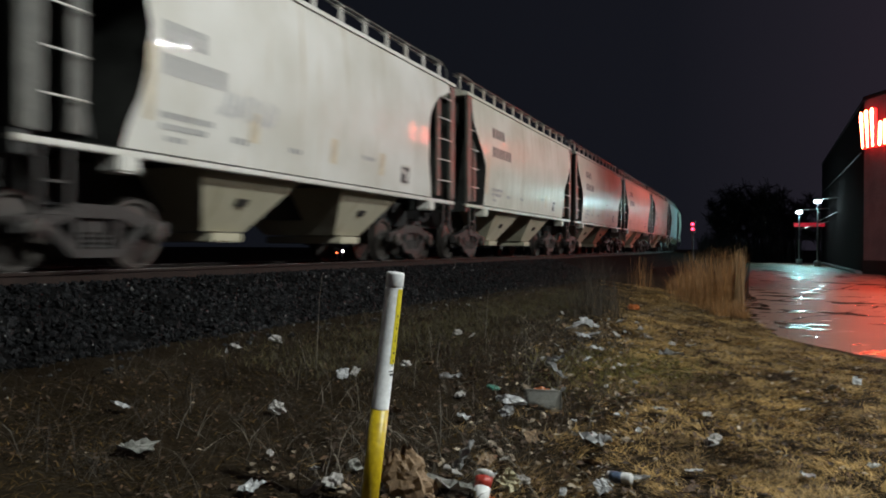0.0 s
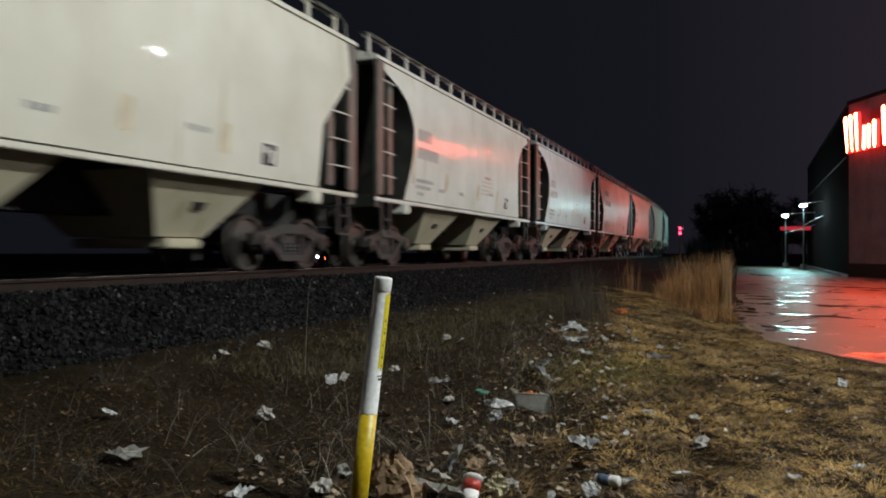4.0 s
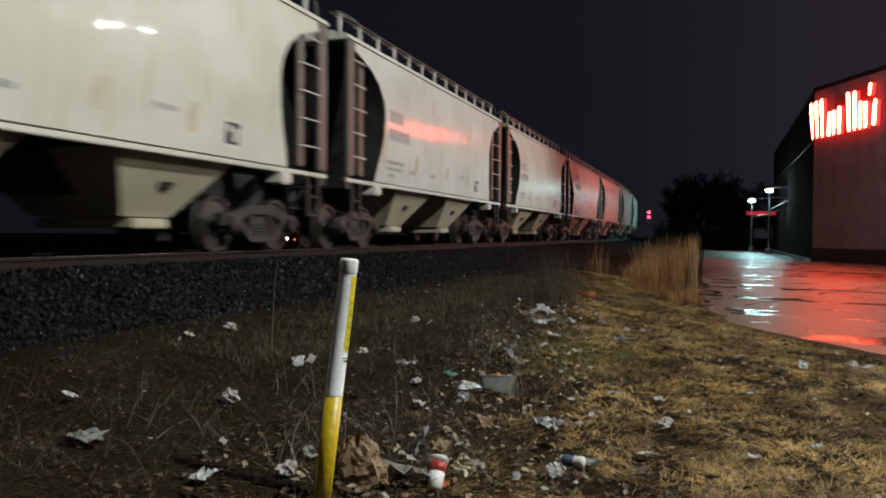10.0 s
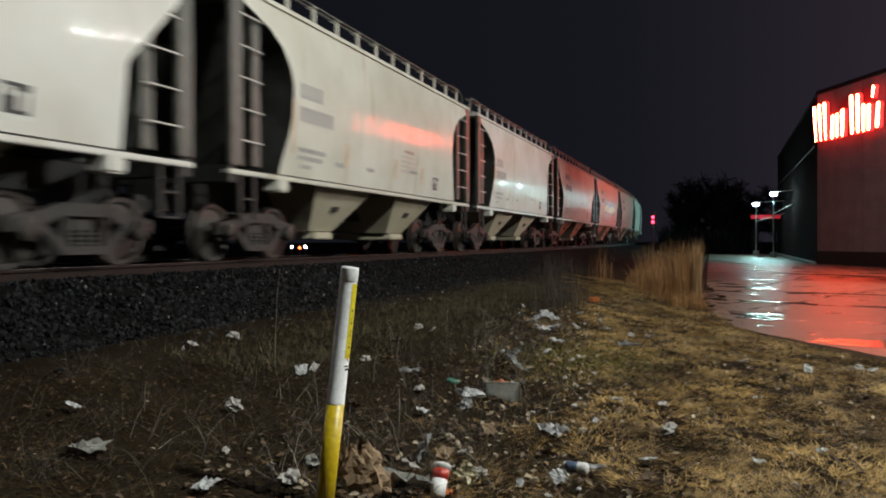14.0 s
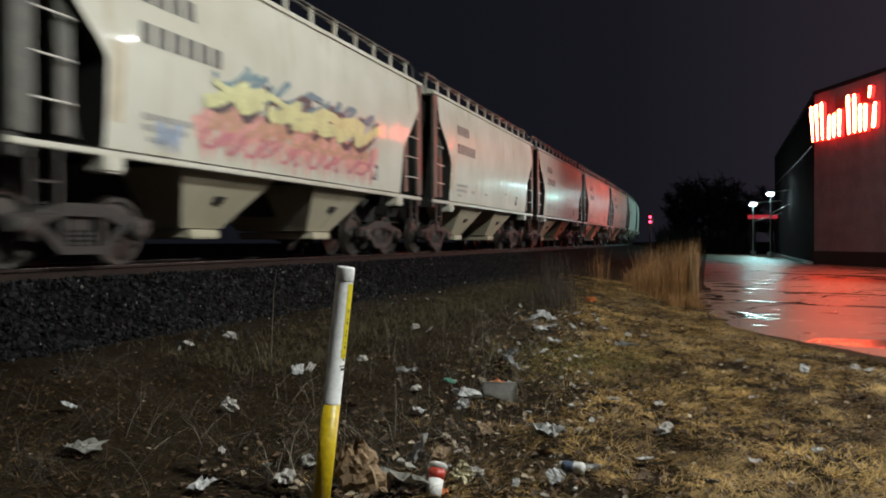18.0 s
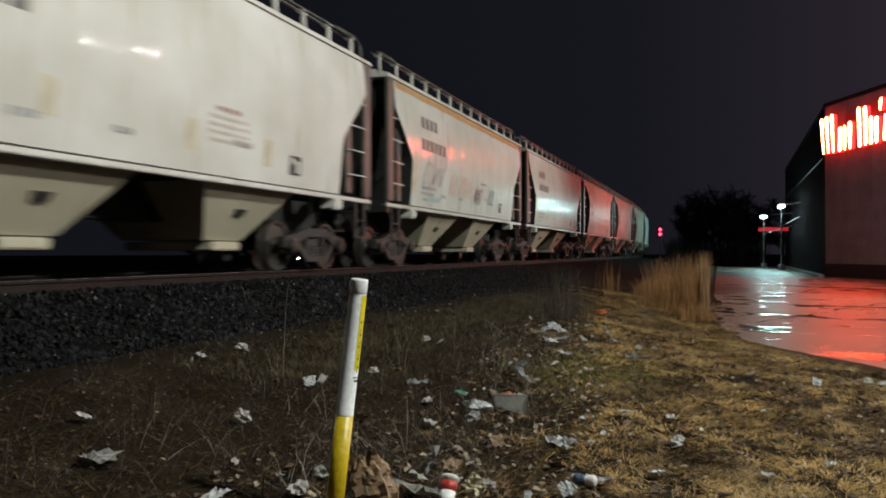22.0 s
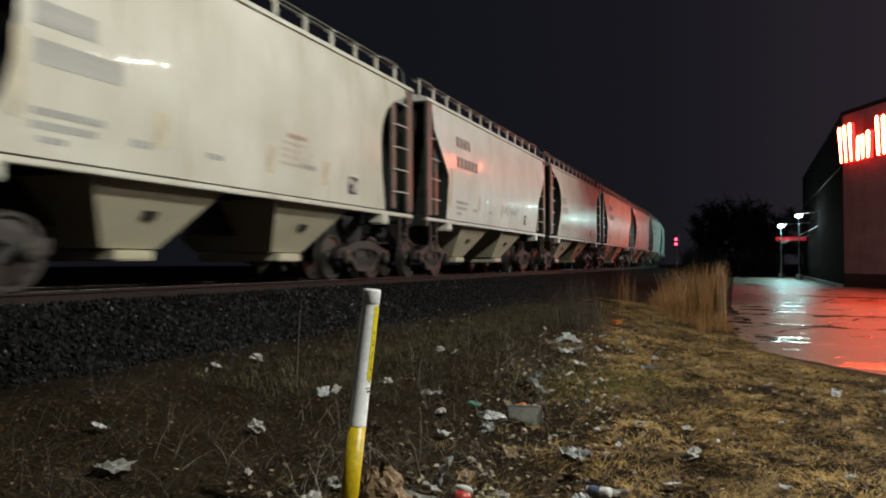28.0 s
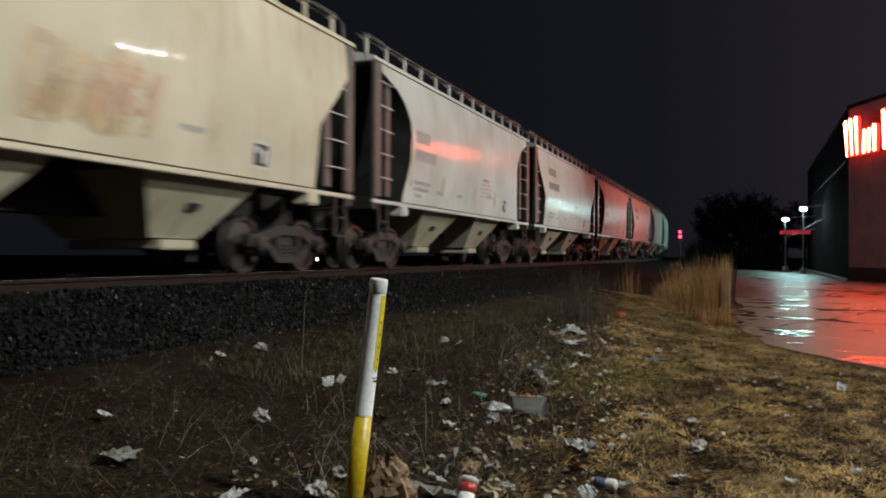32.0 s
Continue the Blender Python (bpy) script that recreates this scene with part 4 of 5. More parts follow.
def stroke(x0, z0, x1, z1, w0, w1):
    """A sign stroke from foot to head, rounded at both ends: dark back, lit front and glowing returns."""
    d = Vector((x1 - x0, z1 - z0)).normalized()
    n = Vector((-d.y, d.x))
    rim = []
    for k in range(9):
        a = math.pi * k / 8
        rim.append(Vector((x1, z1)) + w1 / 2 * (math.cos(a) * -n + math.sin(a) * d))
    for k in range(9):
        a = math.pi * k / 8
        rim.append(Vector((x0, z0)) + w0 / 2 * (math.cos(a) * n - math.sin(a) * d))
    c = len(rim)
    v = [(p.x, y, p.y) for y in (-0.12, 0.12) for p in rim]
    f = [tuple(range(c)), tuple(range(c, 2 * c))[::-1]] + [(i, i + c, (i + 1) % c + c, (i + 1) % c) for i in range(c)]
    me = mesh("sign_stroke", v, f, TRIM)
    me.materials.append(SIGNRED)
    me.materials.append(SIGNEDGE)
    for p in me.polygons:
        p.material_index = 1 if p.index == 0 else 0 if p.index == 1 else 2
    return me


def build_sign():
    """Tall glowing red strokes standing off the wall, a mark with no letters."""
    sign = group_at("store_sign", STORE_M @ pose(0.0, -0.25, 0), "glowing red illuminated sign on the store wall", "sign")
    base = 8.3
    # foot, height, lean, width at foot and head
    for x, z, h, lean, w0, w1 in ((0.40, -0.05, 2.15, -0.2, 0.16, 0.36), (0.95, -0.05, 2.2, -0.2, 0.16, 0.36), (1.50, -0.05, 2.25, -0.15, 0.18, 0.36), (2.20, 0.0, 1.25, 0.05, 0.34, 0.30), (2.72, 0.0, 1.25, 0.0, 0.26, 0.34),
                                  (3.28, 0.0, 1.4, 0.0, 0.28, 0.40), (4.28, 0.0, 2.15, -0.12, 0.30, 0.34), (4.84, 0.0, 2.1, -0.05, 0.28, 0.34), (5.36, 0.0, 1.4, 0.0, 0.28, 0.34), (5.86, 0.0, 1.3, 0.0, 0.28, 0.34), (6.62, 0.1, 1.2, 0.1, 0.36, 0.30), (6.2, 1.85, 0.5, 0.08, 0.2, 0.28)):
        put("sign_stroke", stroke(x, base + z, x + lean, base + z + h, w0, w1), sign)
    return sign


build_sign()


def build_lamp_post(x, y, z):
    post = group_at("lamp_post", pose(x, y, 0), "tall grey car park lamp post, lit", "lamp post", "car park lamp posts")
    put("pole", mesh("pole", *lathe([(0.16, 0), (0.16, 0.12), (0.075, 0.14), (0.055, z - 0.1)], 14), POLE), post)
    put("base", mesh("base", *lathe([(0.3, 0), (0.3, 0.5), (0.27, 0.55)], 16), POLE), post)
    head = put("lamp_head", bevel_box("lamp_head", (-0.3, 0.3, -0.28, 0.28, z - 0.1, z + 0.1), POLE, 0.05), post)
    put("lens", bevel_box("lens", (-0.32, 0.32, -0.32, 0.32, z - 0.32, z - 0.105), LAMPGLOW, 0.09), head, label="bright white lens")


for lx, ly, lz in LAMPS:
    build_lamp_post(lx, ly, lz)


def build_tall_lamp(x, y, z):
    """A tall post on the side away from the line, its lamp on a short arm."""
    post = group_at("lamp_post", pose(x + 1.2, y, 0), "tall grey car park lamp post with an arm, lit", "lamp post", "car park lamp posts")
    put("pole", mesh("pole", *lathe([(0.16, 0), (0.16, 0.12), (0.09, 0.14), (0.06, z + 0.7)], 14), POLE), post)
    put("base", mesh("base", *lathe([(0.3, 0), (0.3, 0.5), (0.27, 0.55)], 16), POLE), post)
    put("arm", mesh("arm", *tube([(0, 0, z + 0.6), (-0.6, 0, z + 0.68), (-1.2, 0, z + 0.6)], 0.04, 8), POLE), post)
    head = put("lamp_head", bevel_box("lamp_head", (-1.45, -0.85, -0.2, 0.2, z + 0.5, z + 0.66), POLE, 0.05), post)
    put("lens", bevel_box("lens", (-1.4, -0.9, -0.16, 0.16, z + 0.44, z + 0.495), LAMPGLOW, 0.02), head, label="bright white lens")


for lx, ly, lz in YARD:
    build_tall_lamp(lx, ly, lz)


def build_signal():
    x, y, z = -4.7, 70.0, 3.5
    mast = group_at("railway_signal", pose(x, y, 0.2), "railway signal mast showing two red lights", "signal")
    put("mast", mesh("mast", *lathe([(0.09, 0), (0.07, 3.7)], 12), TRIM), mast)
    head = put("head", bevel_box("head", (-0.24, 0.24, -0.12, 0.12, 2.75, 3.85), TRIM, 0.05), mast)
    for dz in (3.08, 3.5):
        put("lens", mesh("lens", *lathe([(0.12, 0), (0.11, 0.04), (0.04, 0.07)], 16), SIGNALRED), head, pose(0, -0.125, dz, 90, 0, 0), "lit red lens")
        put("hood", mesh("hood", *tube([(0, -0.12, dz + 0.19), (0, -0.38, dz + 0.17)], 0.04, 8), TRIM), head)


build_signal()
build_stones()


# ---- behind the car park ----
def build_canopy():
    """A flat canopy with a red fascia against the wing of the store, and the arms of the lamps."""
    c = group_at("entrance_canopy", pose(5.9, 94, 0), "flat dark canopy with a dim red lit fascia", "canopy")
    put("deck", bevel_box("deck", (-1.5, 1.55, 0, 4.5, 4.15, 4.45), NIGHT, 0.03), c)
    put("red_fascia", bevel_box("red_fascia", (-1.55, 1.55, -0.08, -0.004, 4.08, 4.5), glow("dim_red_fascia", (0.9, 0.02, 0.05), 0.30), 0.02), c, label="dim red glowing fascia")
    for px in (-1.3, 1.3):
        put("column", mesh("column", *lathe([(0.09, 0), (0.08, 4.15)], 12), NIGHT), c, (px, 0.4, 0))
    for lx, ly, lz, reach in ((*LAMPS[0], 1.55), (*LAMPS[1], 2.7)):
        arm = group_at("wall_bracket", pose(lx, ly, 0), "pale steel bracket from a lamp to the wall", "bracket", "lamp brackets")
        put("rod", mesh("rod", *tube([(0.32, 0, lz), (reach, -0.6, lz + 0.1)], 0.045, 6), POLE), arm)
        put("stay", mesh("stay", *tube([(0.06, 0, lz - 2.0), (reach, -0.6, lz - 1.2)], 0.04, 6), POLE), arm)


build_canopy()


def build_tree(x, y, h, seed):
    rng = random.Random(seed)
    tree = group_at("tree", pose(x, y, ground_z(x, y)), "bare dark winter tree behind the car park", "tree", "trees in the distance")
    trunk = [tube([(0, 0, -0.1), (0.1, 0, h * 0.2), (0.0, 0.1, h * 0.45), (0.1, 0.1, h * 0.8)], 0.22, 8, 0.25)]
    twigs = []
    for k in range(16):
        a, z0 = rng.uniform(0, 6.28), h * rng.uniform(0.2, 0.75)
        r = h * rng.uniform(0.2, 0.36) * (1.15 - z0 / h)
        tip = Vector((r * math.cos(a), r * math.sin(a), z0 + h * rng.uniform(0.12, 0.3)))
        trunk.append(tube([(0.05, 0.05, z0), tuple(Vector((0.05, 0.05, z0)).lerp(tip, 0.5) + Vector((0, 0, 0.2))), tuple(tip)], 0.07, 5, 0.3))
        for q in range(44):
            p = Vector((0.05, 0.05, z0)).lerp(tip, rng.uniform(0.3, 1.0))
            d = Vector((rng.gauss(0, 1), rng.gauss(0, 1), rng.gauss(0.5, 0.7))).normalized() * h * rng.uniform(0.06, 0.16)
            twigs.append(tube([tuple(p), tuple(p + d * 0.6 + Vector((0, 0, 0.05))), tuple(p + d)], 0.05, 3, 0.4))
    put("trunk", mesh("trunk", *joined(*trunk), BARK), tree)
    put("crown", mesh("crown", *joined(*twigs), TWIG), tree, label="thin bare twigs")


for k, (x, y, h) in enumerate(((-2.5, 104, 9.5), (0.2, 108, 10.5), (2.0, 101, 9.0), (-0.6, 112, 8.5), (4.0, 112, 9.5), (8.5, 118, 10), (-4.5, 114, 8), (1.2, 115, 10), (-1.6, 110, 9.5), (3.0, 107, 8.5), (5.6, 114, 9), (-3.4, 118, 9))):
    build_tree(x, y, h, k)


def build_far_lights():
    """Small lights that blink between the wheels, beyond the line."""
    for ang, dist, mat, label in ((29.2, 85, FARLIGHT, "small white light on a short post"), (30.2, 85, FARLIGHT, "small white light on a short post"), (29.6, 70, FARRED, "small red light on a short post")):
        x, y = -dist * math.sin(radians(ang)), dist * math.cos(radians(ang))
        z = ground_z(x, y)
        post = group_at("light_post", pose(x, y, z), label, "light", "far lights beyond the line")
        put("post", mesh("post", *lathe([(0.06, 0), (0.05, 1.08 - z)], 10), TRIM), post)
        put("lamp", mesh("lamp", *lathe([(0.06, 0), (0.11, 0.05), (0.11, 0.16), (0.05, 0.22)], 12), mat), post, (0, 0, 1.0 - z))


build_far_lights()


# ---- marker post ----
def build_marker():
    base, top = Vector((-1.757, 3.52, 0.13)), Vector((-1.612, 3.565, 1.484))
    axis = (top - base).normalized()
    q = Vector((0, 0, 1)).rotation_difference(axis)
    length = (top - base).length
    m = Matrix.Translation(base) @ q.to_matrix().to_4x4()
    post = group_at("marker_post", m, "leaning white and yellow plastic utility marker post", "marker post")
    band = 0.653
    put("lower_tube", mesh("lower_tube", *lathe([(0.046, -0.1), (0.046, band)], 28), POSTYELLOW, True), post, label="yellow lower tube")
    put("upper_tube", mesh("upper_tube", *lathe([(0.0462, band), (0.0472, band + 0.003), (0.0455, band + 0.006), (0.0455, length - 0.085), (0.044, length - 0.08), (0.044, length - 0.07)], 28), POSTWHITE, True), post, label="white upper tube")
    put("cap", mesh("cap", *lathe([(0.0455, length - 0.075), (0.0468, length - 0.071), (0.0468, length - 0.010), (0.0445, length - 0.003), (0.036, length)], 28), POSTWHITE, True), post, label="white cap")

    def wrap(a0, a1, z0, z1, r):
        v = []
        for z in (z0, z1):
            v += [(r * math.cos(radians(a0 + (a1 - a0) * i / 8)), r * math.sin(radians(a0 + (a1 - a0) * i / 8)), z) for i in range(9)]
        return v, [(i, i + 1, 10 + i, 9 + i) for i in range(8)]
    label = put("warning_label", mesh("warning_label", *wrap(-36, 40, length - 0.47, length - 0.085, 0.0462), LABELYELLOW), post, label="yellow label with dark illegible print")
    for z, h, a0, a1 in [(0.88 + 0.021 * i, 0.013, -18 + 5 * (i % 3), -7 + 3 * (i % 2)) for i in range(13)] + [(0.85, 0.006, -36, 40), (0.83, 0.012, -26, 14)]:
        put("print_bar", mesh("print_bar", *wrap(a0, a1, z, z + h, 0.0466), INK), label)
    put("scuff", mesh("scuff", *wrap(-40, -10, 0.10, 0.112, 0.0464), INK), post)


build_marker()


# ---- litter ----
def spots(text):
    return [tuple(float(c) for c in p.split(",")) for p in text.split()]


def crumple(name, seed, mat, rx, ry, rz, rough=0.35, sub=3):
    bm = bmesh.new()
    bmesh.ops.create_icosphere(bm, subdivisions=sub, radius=1)
    for v in bm.verts:
        c = v.co
        k = 1 + rough * noise.noise(c * 1.7 + Vector((seed * 3.1, 0, 0))) + rough * 0.9 * abs(noise.noise(c * 4 + Vector((0, seed * 1.7, 0))))
        v.co = Vector((c.x * rx * k, c.y * ry * k, max(c.z * rz * k, -0.4 * rz)))
    me = bpy.data.meshes.new(name)
    bm.to_mesh(me)
    bm.free()
    me.materials.append(mat)
    return me


def sheet_scrap(name, seed, mat, w, d):
    """A torn, creased sheet."""
    n, v, f = 7, [], []
    for j in range(n):
        for i in range(n):
            x, y = (i / (n - 1) - 0.5), (j / (n - 1) - 0.5)
            e = 1 + 0.35 * noise.noise((i * 0.9, j * 0.9, seed * 2.3))
            v.append((x * w * e, y * d * e, 0.012 + 0.35 * w * abs(noise.noise((x * 3.3, y * 3.3, seed * 1.1))) + 0.12 * w * abs(noise.noise((x * 9, y * 9, seed)))))
    f = [(j * n + i, j * n + i + 1, (j + 1) * n + i + 1, (j + 1) * n + i) for j in range(n - 1) for i in range(n - 1)]
    k = len(v)
    v += [(x, y, z - 0.003) for x, y, z in v]
    f += [tuple(q + k for q in reversed(p)) for p in f]
    return mesh(name, v, f, mat)


PAPERS = spots("-1.20,4.50 -0.86,5.10 -0.75,4.71 -3.02,6.78 -3.15,5.98 -3.14,5.74 -3.35,9.05 -3.18,9.15 -1.94,5.47 -2.19,6.07 -1.83,11.81 -2.04,13.61 -1.65,13.31 -1.41,12.31 -1.58,7.26 -1.66,7.15 -0.28,7.29")
PAPERS += spots("0.58,8.29 1.93,11.03 2.08,10.90 0.17,5.13 -2.97,4.51 -2.04,3.47 -2.29,3.27 -2.02,3.65 -1.56,4.24 0.22,17.51 -1.03,12.21 -0.75,12.24 1.28,10.51 -0.18,6.46 0.96,9.83 -3.64,3.75 -4.47,6.70 -4.46,6.01")
FAR_RAGS = spots("-2.37,12.50 -2.38,11.39 -2.03,11.07 -2.13,10.86 -1.79,10.07 -1.74,9.20 -2.47,12.28")


def paper_bag(name, seed, mat, r, h):
    """A standing crumpled bag: creased walls, pinched towards a torn top."""
    n, rows, v, f = 26, 13, [], []
    for j in range(rows):
        q = j / (rows - 1)
        for i in range(n):
            a = 2 * math.pi * i / n
            crease = 1 + 0.45 * noise.noise((math.cos(a) * 2.2, math.sin(a) * 2.2, q * 3 + seed)) + 0.30 * noise.noise((math.cos(a) * 6, math.sin(a) * 6, q * 7 + seed))
            w = r * crease * (1.0 - 0.45 * q ** 2.2)
            v.append((w * math.cos(a) - 0.25 * r * q, 0.7 * w * math.sin(a), h * q * (0.85 + 0.35 * noise.noise((math.cos(a) * 2, math.sin(a) * 2, seed + 9)))))
    f = [(j * n + i, j * n + (i + 1) % n, (j + 1) * n + (i + 1) % n, (j + 1) * n + i) for j in range(rows - 1) for i in range(n)]
    k = len(v)
    v += [(x * 0.97, y * 0.97, z + 0.003) for x, y, z in v]
    f += [tuple(k + q for q in reversed(p)) for p in f]
    return mesh(name, v, f, mat)


def food_tub(s):
    """An open box with sloping walls and a rolled rim; z is its mouth."""
    def ring(a, b, z, n=6):
        out = []
        for cx, cy, a0 in ((a, b, 0), (-a, b, 90), (-a, -b, 180), (a, -b, 270)):
            c = 0.25 * min(a, b)
            out += [(cx - math.copysign(c, cx) + c * math.cos(radians(a0 + 90 * i / n)), cy - math.copysign(c, cy) + c * math.sin(radians(a0 + 90 * i / n)), z) for i in range(n + 1)]
        return out
    rings = [ring(s * 0.8, s * 0.5, 0), ring(s, s * 0.68, s * 0.62), ring(s * 1.06, s * 0.74, s * 0.62), ring(s * 1.06, s * 0.74, s * 0.57), ring(s * 0.97, s * 0.65, s * 0.60), ring(s * 0.77, s * 0.47, 0.006)]
    n = len(rings[0])
    v = [p for r in rings for p in r]
    f = [(j * n + i, j * n + (i + 1) % n, (j + 1) * n + (i + 1) % n, (j + 1) * n + i) for j in range(5) for i in range(n)]
    return v, f + [tuple(range(n))[::-1], tuple(range(5 * n, 6 * n))]


def build_litter():
    rng = random.Random(21)

    def rest(x, y, up=0.0, tip=14):
        return pose(x, y, land(x, y) + 0.012 + up, rng.uniform(-tip, tip), rng.uniform(-tip, tip), rng.uniform(0, 360))

    def drop(name, me, x, y, words, up=0.0, tip=14):
        return tagged(put(name, me, None, rest(x, y, up, tip)), words, "litter", "litter on the bank")

    for k, (x, y) in enumerate(PAPERS):
        s = rng.uniform(0.035, 0.062) * (1.25 if y > 9 else 1)
        if k % 3 == 0:
            drop("paper_scrap", crumple("paper_scrap", k, PAPER, s, s * 0.75, s * 0.7, 0.8), x, y, "crumpled white paper scrap lying in the weeds", 0.02)
        elif k % 3 == 1:
            drop("paper_scrap", sheet_scrap("paper_scrap", k, PAPER, s * 2.2, s * 1.5), x, y, "torn white paper scrap lying in the weeds", 0.02, 35)
        else:
            drop("plastic_scrap", sheet_scrap("plastic_scrap", k, PLASTIC, s * 2.0, s * 1.6), x, y, "creased white plastic scrap lying in the weeds", 0.02, 35)
    for k, (x, y) in enumerate(FAR_RAGS):
        s = (0.20, 0.13, 0.15, 0.12, 0.10, 0.07, 0.12)[k]
        drop("plastic_rag", sheet_scrap("plastic_rag", 120 + k, PLASTIC, s * 1.7, s), x, y, "torn white plastic rag caught in the grass", 0.03, 22)
    # small bits all along the dirty strip
    kinds = ((PAPER, "small torn white paper bit"), (PLASTIC, "small white plastic bit"), (PALELEAF, "pale curled leaf"), (CARD, "small brown card bit"), (PALELEAF, "bleached dry leaf"))
    for k in range(170):
        y = 3.6 + 10.5 * rng.random() ** 1.5
        x = float(np.interp(y, [3, 6, 12, 18], [-1.25, -1.15, -1.9, -2.0])) + rng.gauss(0.0, 0.50)
        mat, words = kinds[k % 5]
        s = rng.uniform(0.012, 0.034)
        me = crumple("litter_bit", 200 + k, mat, s, s * 0.7, s * 0.6, 0.8, 2) if k % 3 == 0 else sheet_scrap("litter_bit", 200 + k, mat, s * 2.2, s * 1.5)
        drop("litter_bit", me, x, y, words + " lying in the weeds", 0.02, 40)
    for k, (x, y) in enumerate(spots("-2.41,5.22 -0.93,5.26 -1.48,4.67 -2.84,6.89 -1.40,5.45 -1.95,7.90")):
        drop("card_scrap", sheet_scrap("card_scrap", 40 + k, CARD, 0.13, 0.09), x, y, "torn soggy brown card scrap in the weeds", 0.02, 30)
    tagged(put("paper_bag", paper_bag("paper_bag", 3, CARD, 0.135, 0.30), None, pose(-1.66, 3.88, land(-1.66, 3.88) - 0.01, 4, -6, 20)), "crumpled brown paper bag standing beside the post", "bag")
    drop("plastic_film", sheet_scrap("plastic_film", 61, GREYPLASTIC, 0.30, 0.20), -1.50, 4.02, "creased sheet of clear grey plastic film", 0.02)
    drop("plastic_film", sheet_scrap("plastic_film", 62, GREYPLASTIC, 0.20, 0.14), -3.05, 3.28, "creased sheet of clear grey plastic film", 0.005, 5)
    drop("plastic_bag", crumple("plastic_bag", 70, GREYPLASTIC, 0.05, 0.04, 0.035, 0.9), -2.07, 3.98, "crumpled thin white plastic bag")
    drop("plastic_bag", sheet_scrap("plastic_bag", 71, PLASTIC, 0.26, 0.14), -0.99, 5.79, "crumpled thin white plastic bag", 0.01, 4)
    drop("plastic_bag", crumple("plastic_bag", 72, PLASTIC, 0.09, 0.05, 0.04, 0.9), -1.86, 6.42, "crumpled thin white plastic bag", 0.01)
    drop("plastic_bag", crumple("plastic_bag", 73, PLASTIC, 0.045, 0.035, 0.04, 0.9), -1.76, 5.98, "small crumpled white plastic bag", 0.01)
    # leaning strips and folded pieces
    for k, (x, y, w, tilt) in enumerate(((-1.54, 4.50, 0.20, 62), (-1.90, 8.25, 0.30, 25), (-1.78, 7.75, 0.26, 30), (-2.51, 6.69, 0.22, 8), (-0.92, 10.88, 0.34, 4), (-0.58, 5.02, 0.16, 12))):
        tagged(put("plastic_strip", sheet_scrap("plastic_strip", 160 + k, PLASTIC, w, 0.05), None, pose(x, y, land(x, y) + 0.02 + 0.45 * w * math.sin(radians(tilt)), 10, -tilt, (20, -30, 150, 10, -18, -20)[k])), "long thin strip of white plastic", "litter", "litter on the bank")
    tagged(put("folded_wrapper", sheet_scrap("folded_wrapper", 81, PALEYELLOW, 0.15, 0.10), None, pose(-1.22, 4.35, land(-1.22, 4.35) + 0.06, 50, 20, -40)), "folded pale yellow wrapper in the leaves", "litter", "litter on the bank")
    drop("food_wrapper", sheet_scrap("food_wrapper", 82, PLASTIC, 0.10, 0.07), -0.26, 5.42, "folded white food wrapper in the grass", 0.03)
    drop("food_wrapper", sheet_scrap("food_wrapper", 83, PLASTIC, 0.12, 0.08), 0.46, 5.91, "folded white food wrapper in the grass", 0.03)
    drop("food_wrapper", sheet_scrap("food_wrapper", 84, GREYPLASTIC, 0.11, 0.09), -0.66, 7.11, "flattened grey food wrapper in the grass", 0.03)
    drop("food_wrapper", sheet_scrap("food_wrapper", 85, GREYPLASTIC, 0.11, 0.08), 0.93, 6.35, "flattened grey food wrapper in the grass", 0.03)
    drop("food_wrapper", sheet_scrap("food_wrapper", 86, GREYPLASTIC, 0.12, 0.08), 0.54, 10.49, "flattened grey food wrapper in the grass", 0.03)
    # tub tipped on its side, its base towards the camera's side of the slope
    tub = group_at("plastic_tub", pose(-1.60, 6.52, land(-1.60, 6.52) + 0.03, -62, 0, 8), "cloudy grey plastic food tub tipped on its side", "tub")
    put("base", mesh("base", *food_tub(0.155), GREYPLASTIC, True), tub)
    drop("green_scrap", crumple("green_scrap", 91, GREENPLASTIC, 0.06, 0.035, 0.022), -2.14, 6.82, "crushed pale green plastic scrap")
    drop("orange_wrapper", crumple("orange_wrapper", 93, ORANGEPLASTIC, 0.07, 0.05, 0.05, 0.6), -1.72, 6.95, "crumpled orange wrapper lying in the grass", 0.03)
    drop("orange_wrapper", crumple("orange_wrapper", 94, ORANGEPLASTIC, 0.12, 0.06, 0.07, 0.6), -2.18, 16.26, "crumpled orange wrapper lying in the grass", 0.04)
    drop("orange_wrapper", sheet_scrap("orange_wrapper", 95, ORANGEPLASTIC, 0.11, 0.05), -1.27, 4.10, "torn orange wrapper beside a paper cup", 0.01)
    # cup leaning back, base down the slope
    cup = group_at("paper_cup", pose(-1.31, 4.08, land(-1.31, 4.08) + 0.085, -38, 6, 14) @ Matrix.Scale(1.1, 4), "white paper cup with a red printed band", "cup")
    put("base", mesh("base", *lathe([(0.034, -0.082), (0.037, -0.080), (0.042, 0.006)], 22), CUPWHITE, True), cup)
    put("printed_band", mesh("printed_band", *lathe([(0.0422, 0.006), (0.0465, 0.058)], 22), REDPLASTIC, True), cup, label="red printed band")
    put("rim", mesh("rim", *lathe([(0.0466, 0.058), (0.049, 0.070), (0.053, 0.074), (0.053, 0.082), (0.045, 0.090), (0.042, 0.086)], 22), CUPWHITE, True), cup)
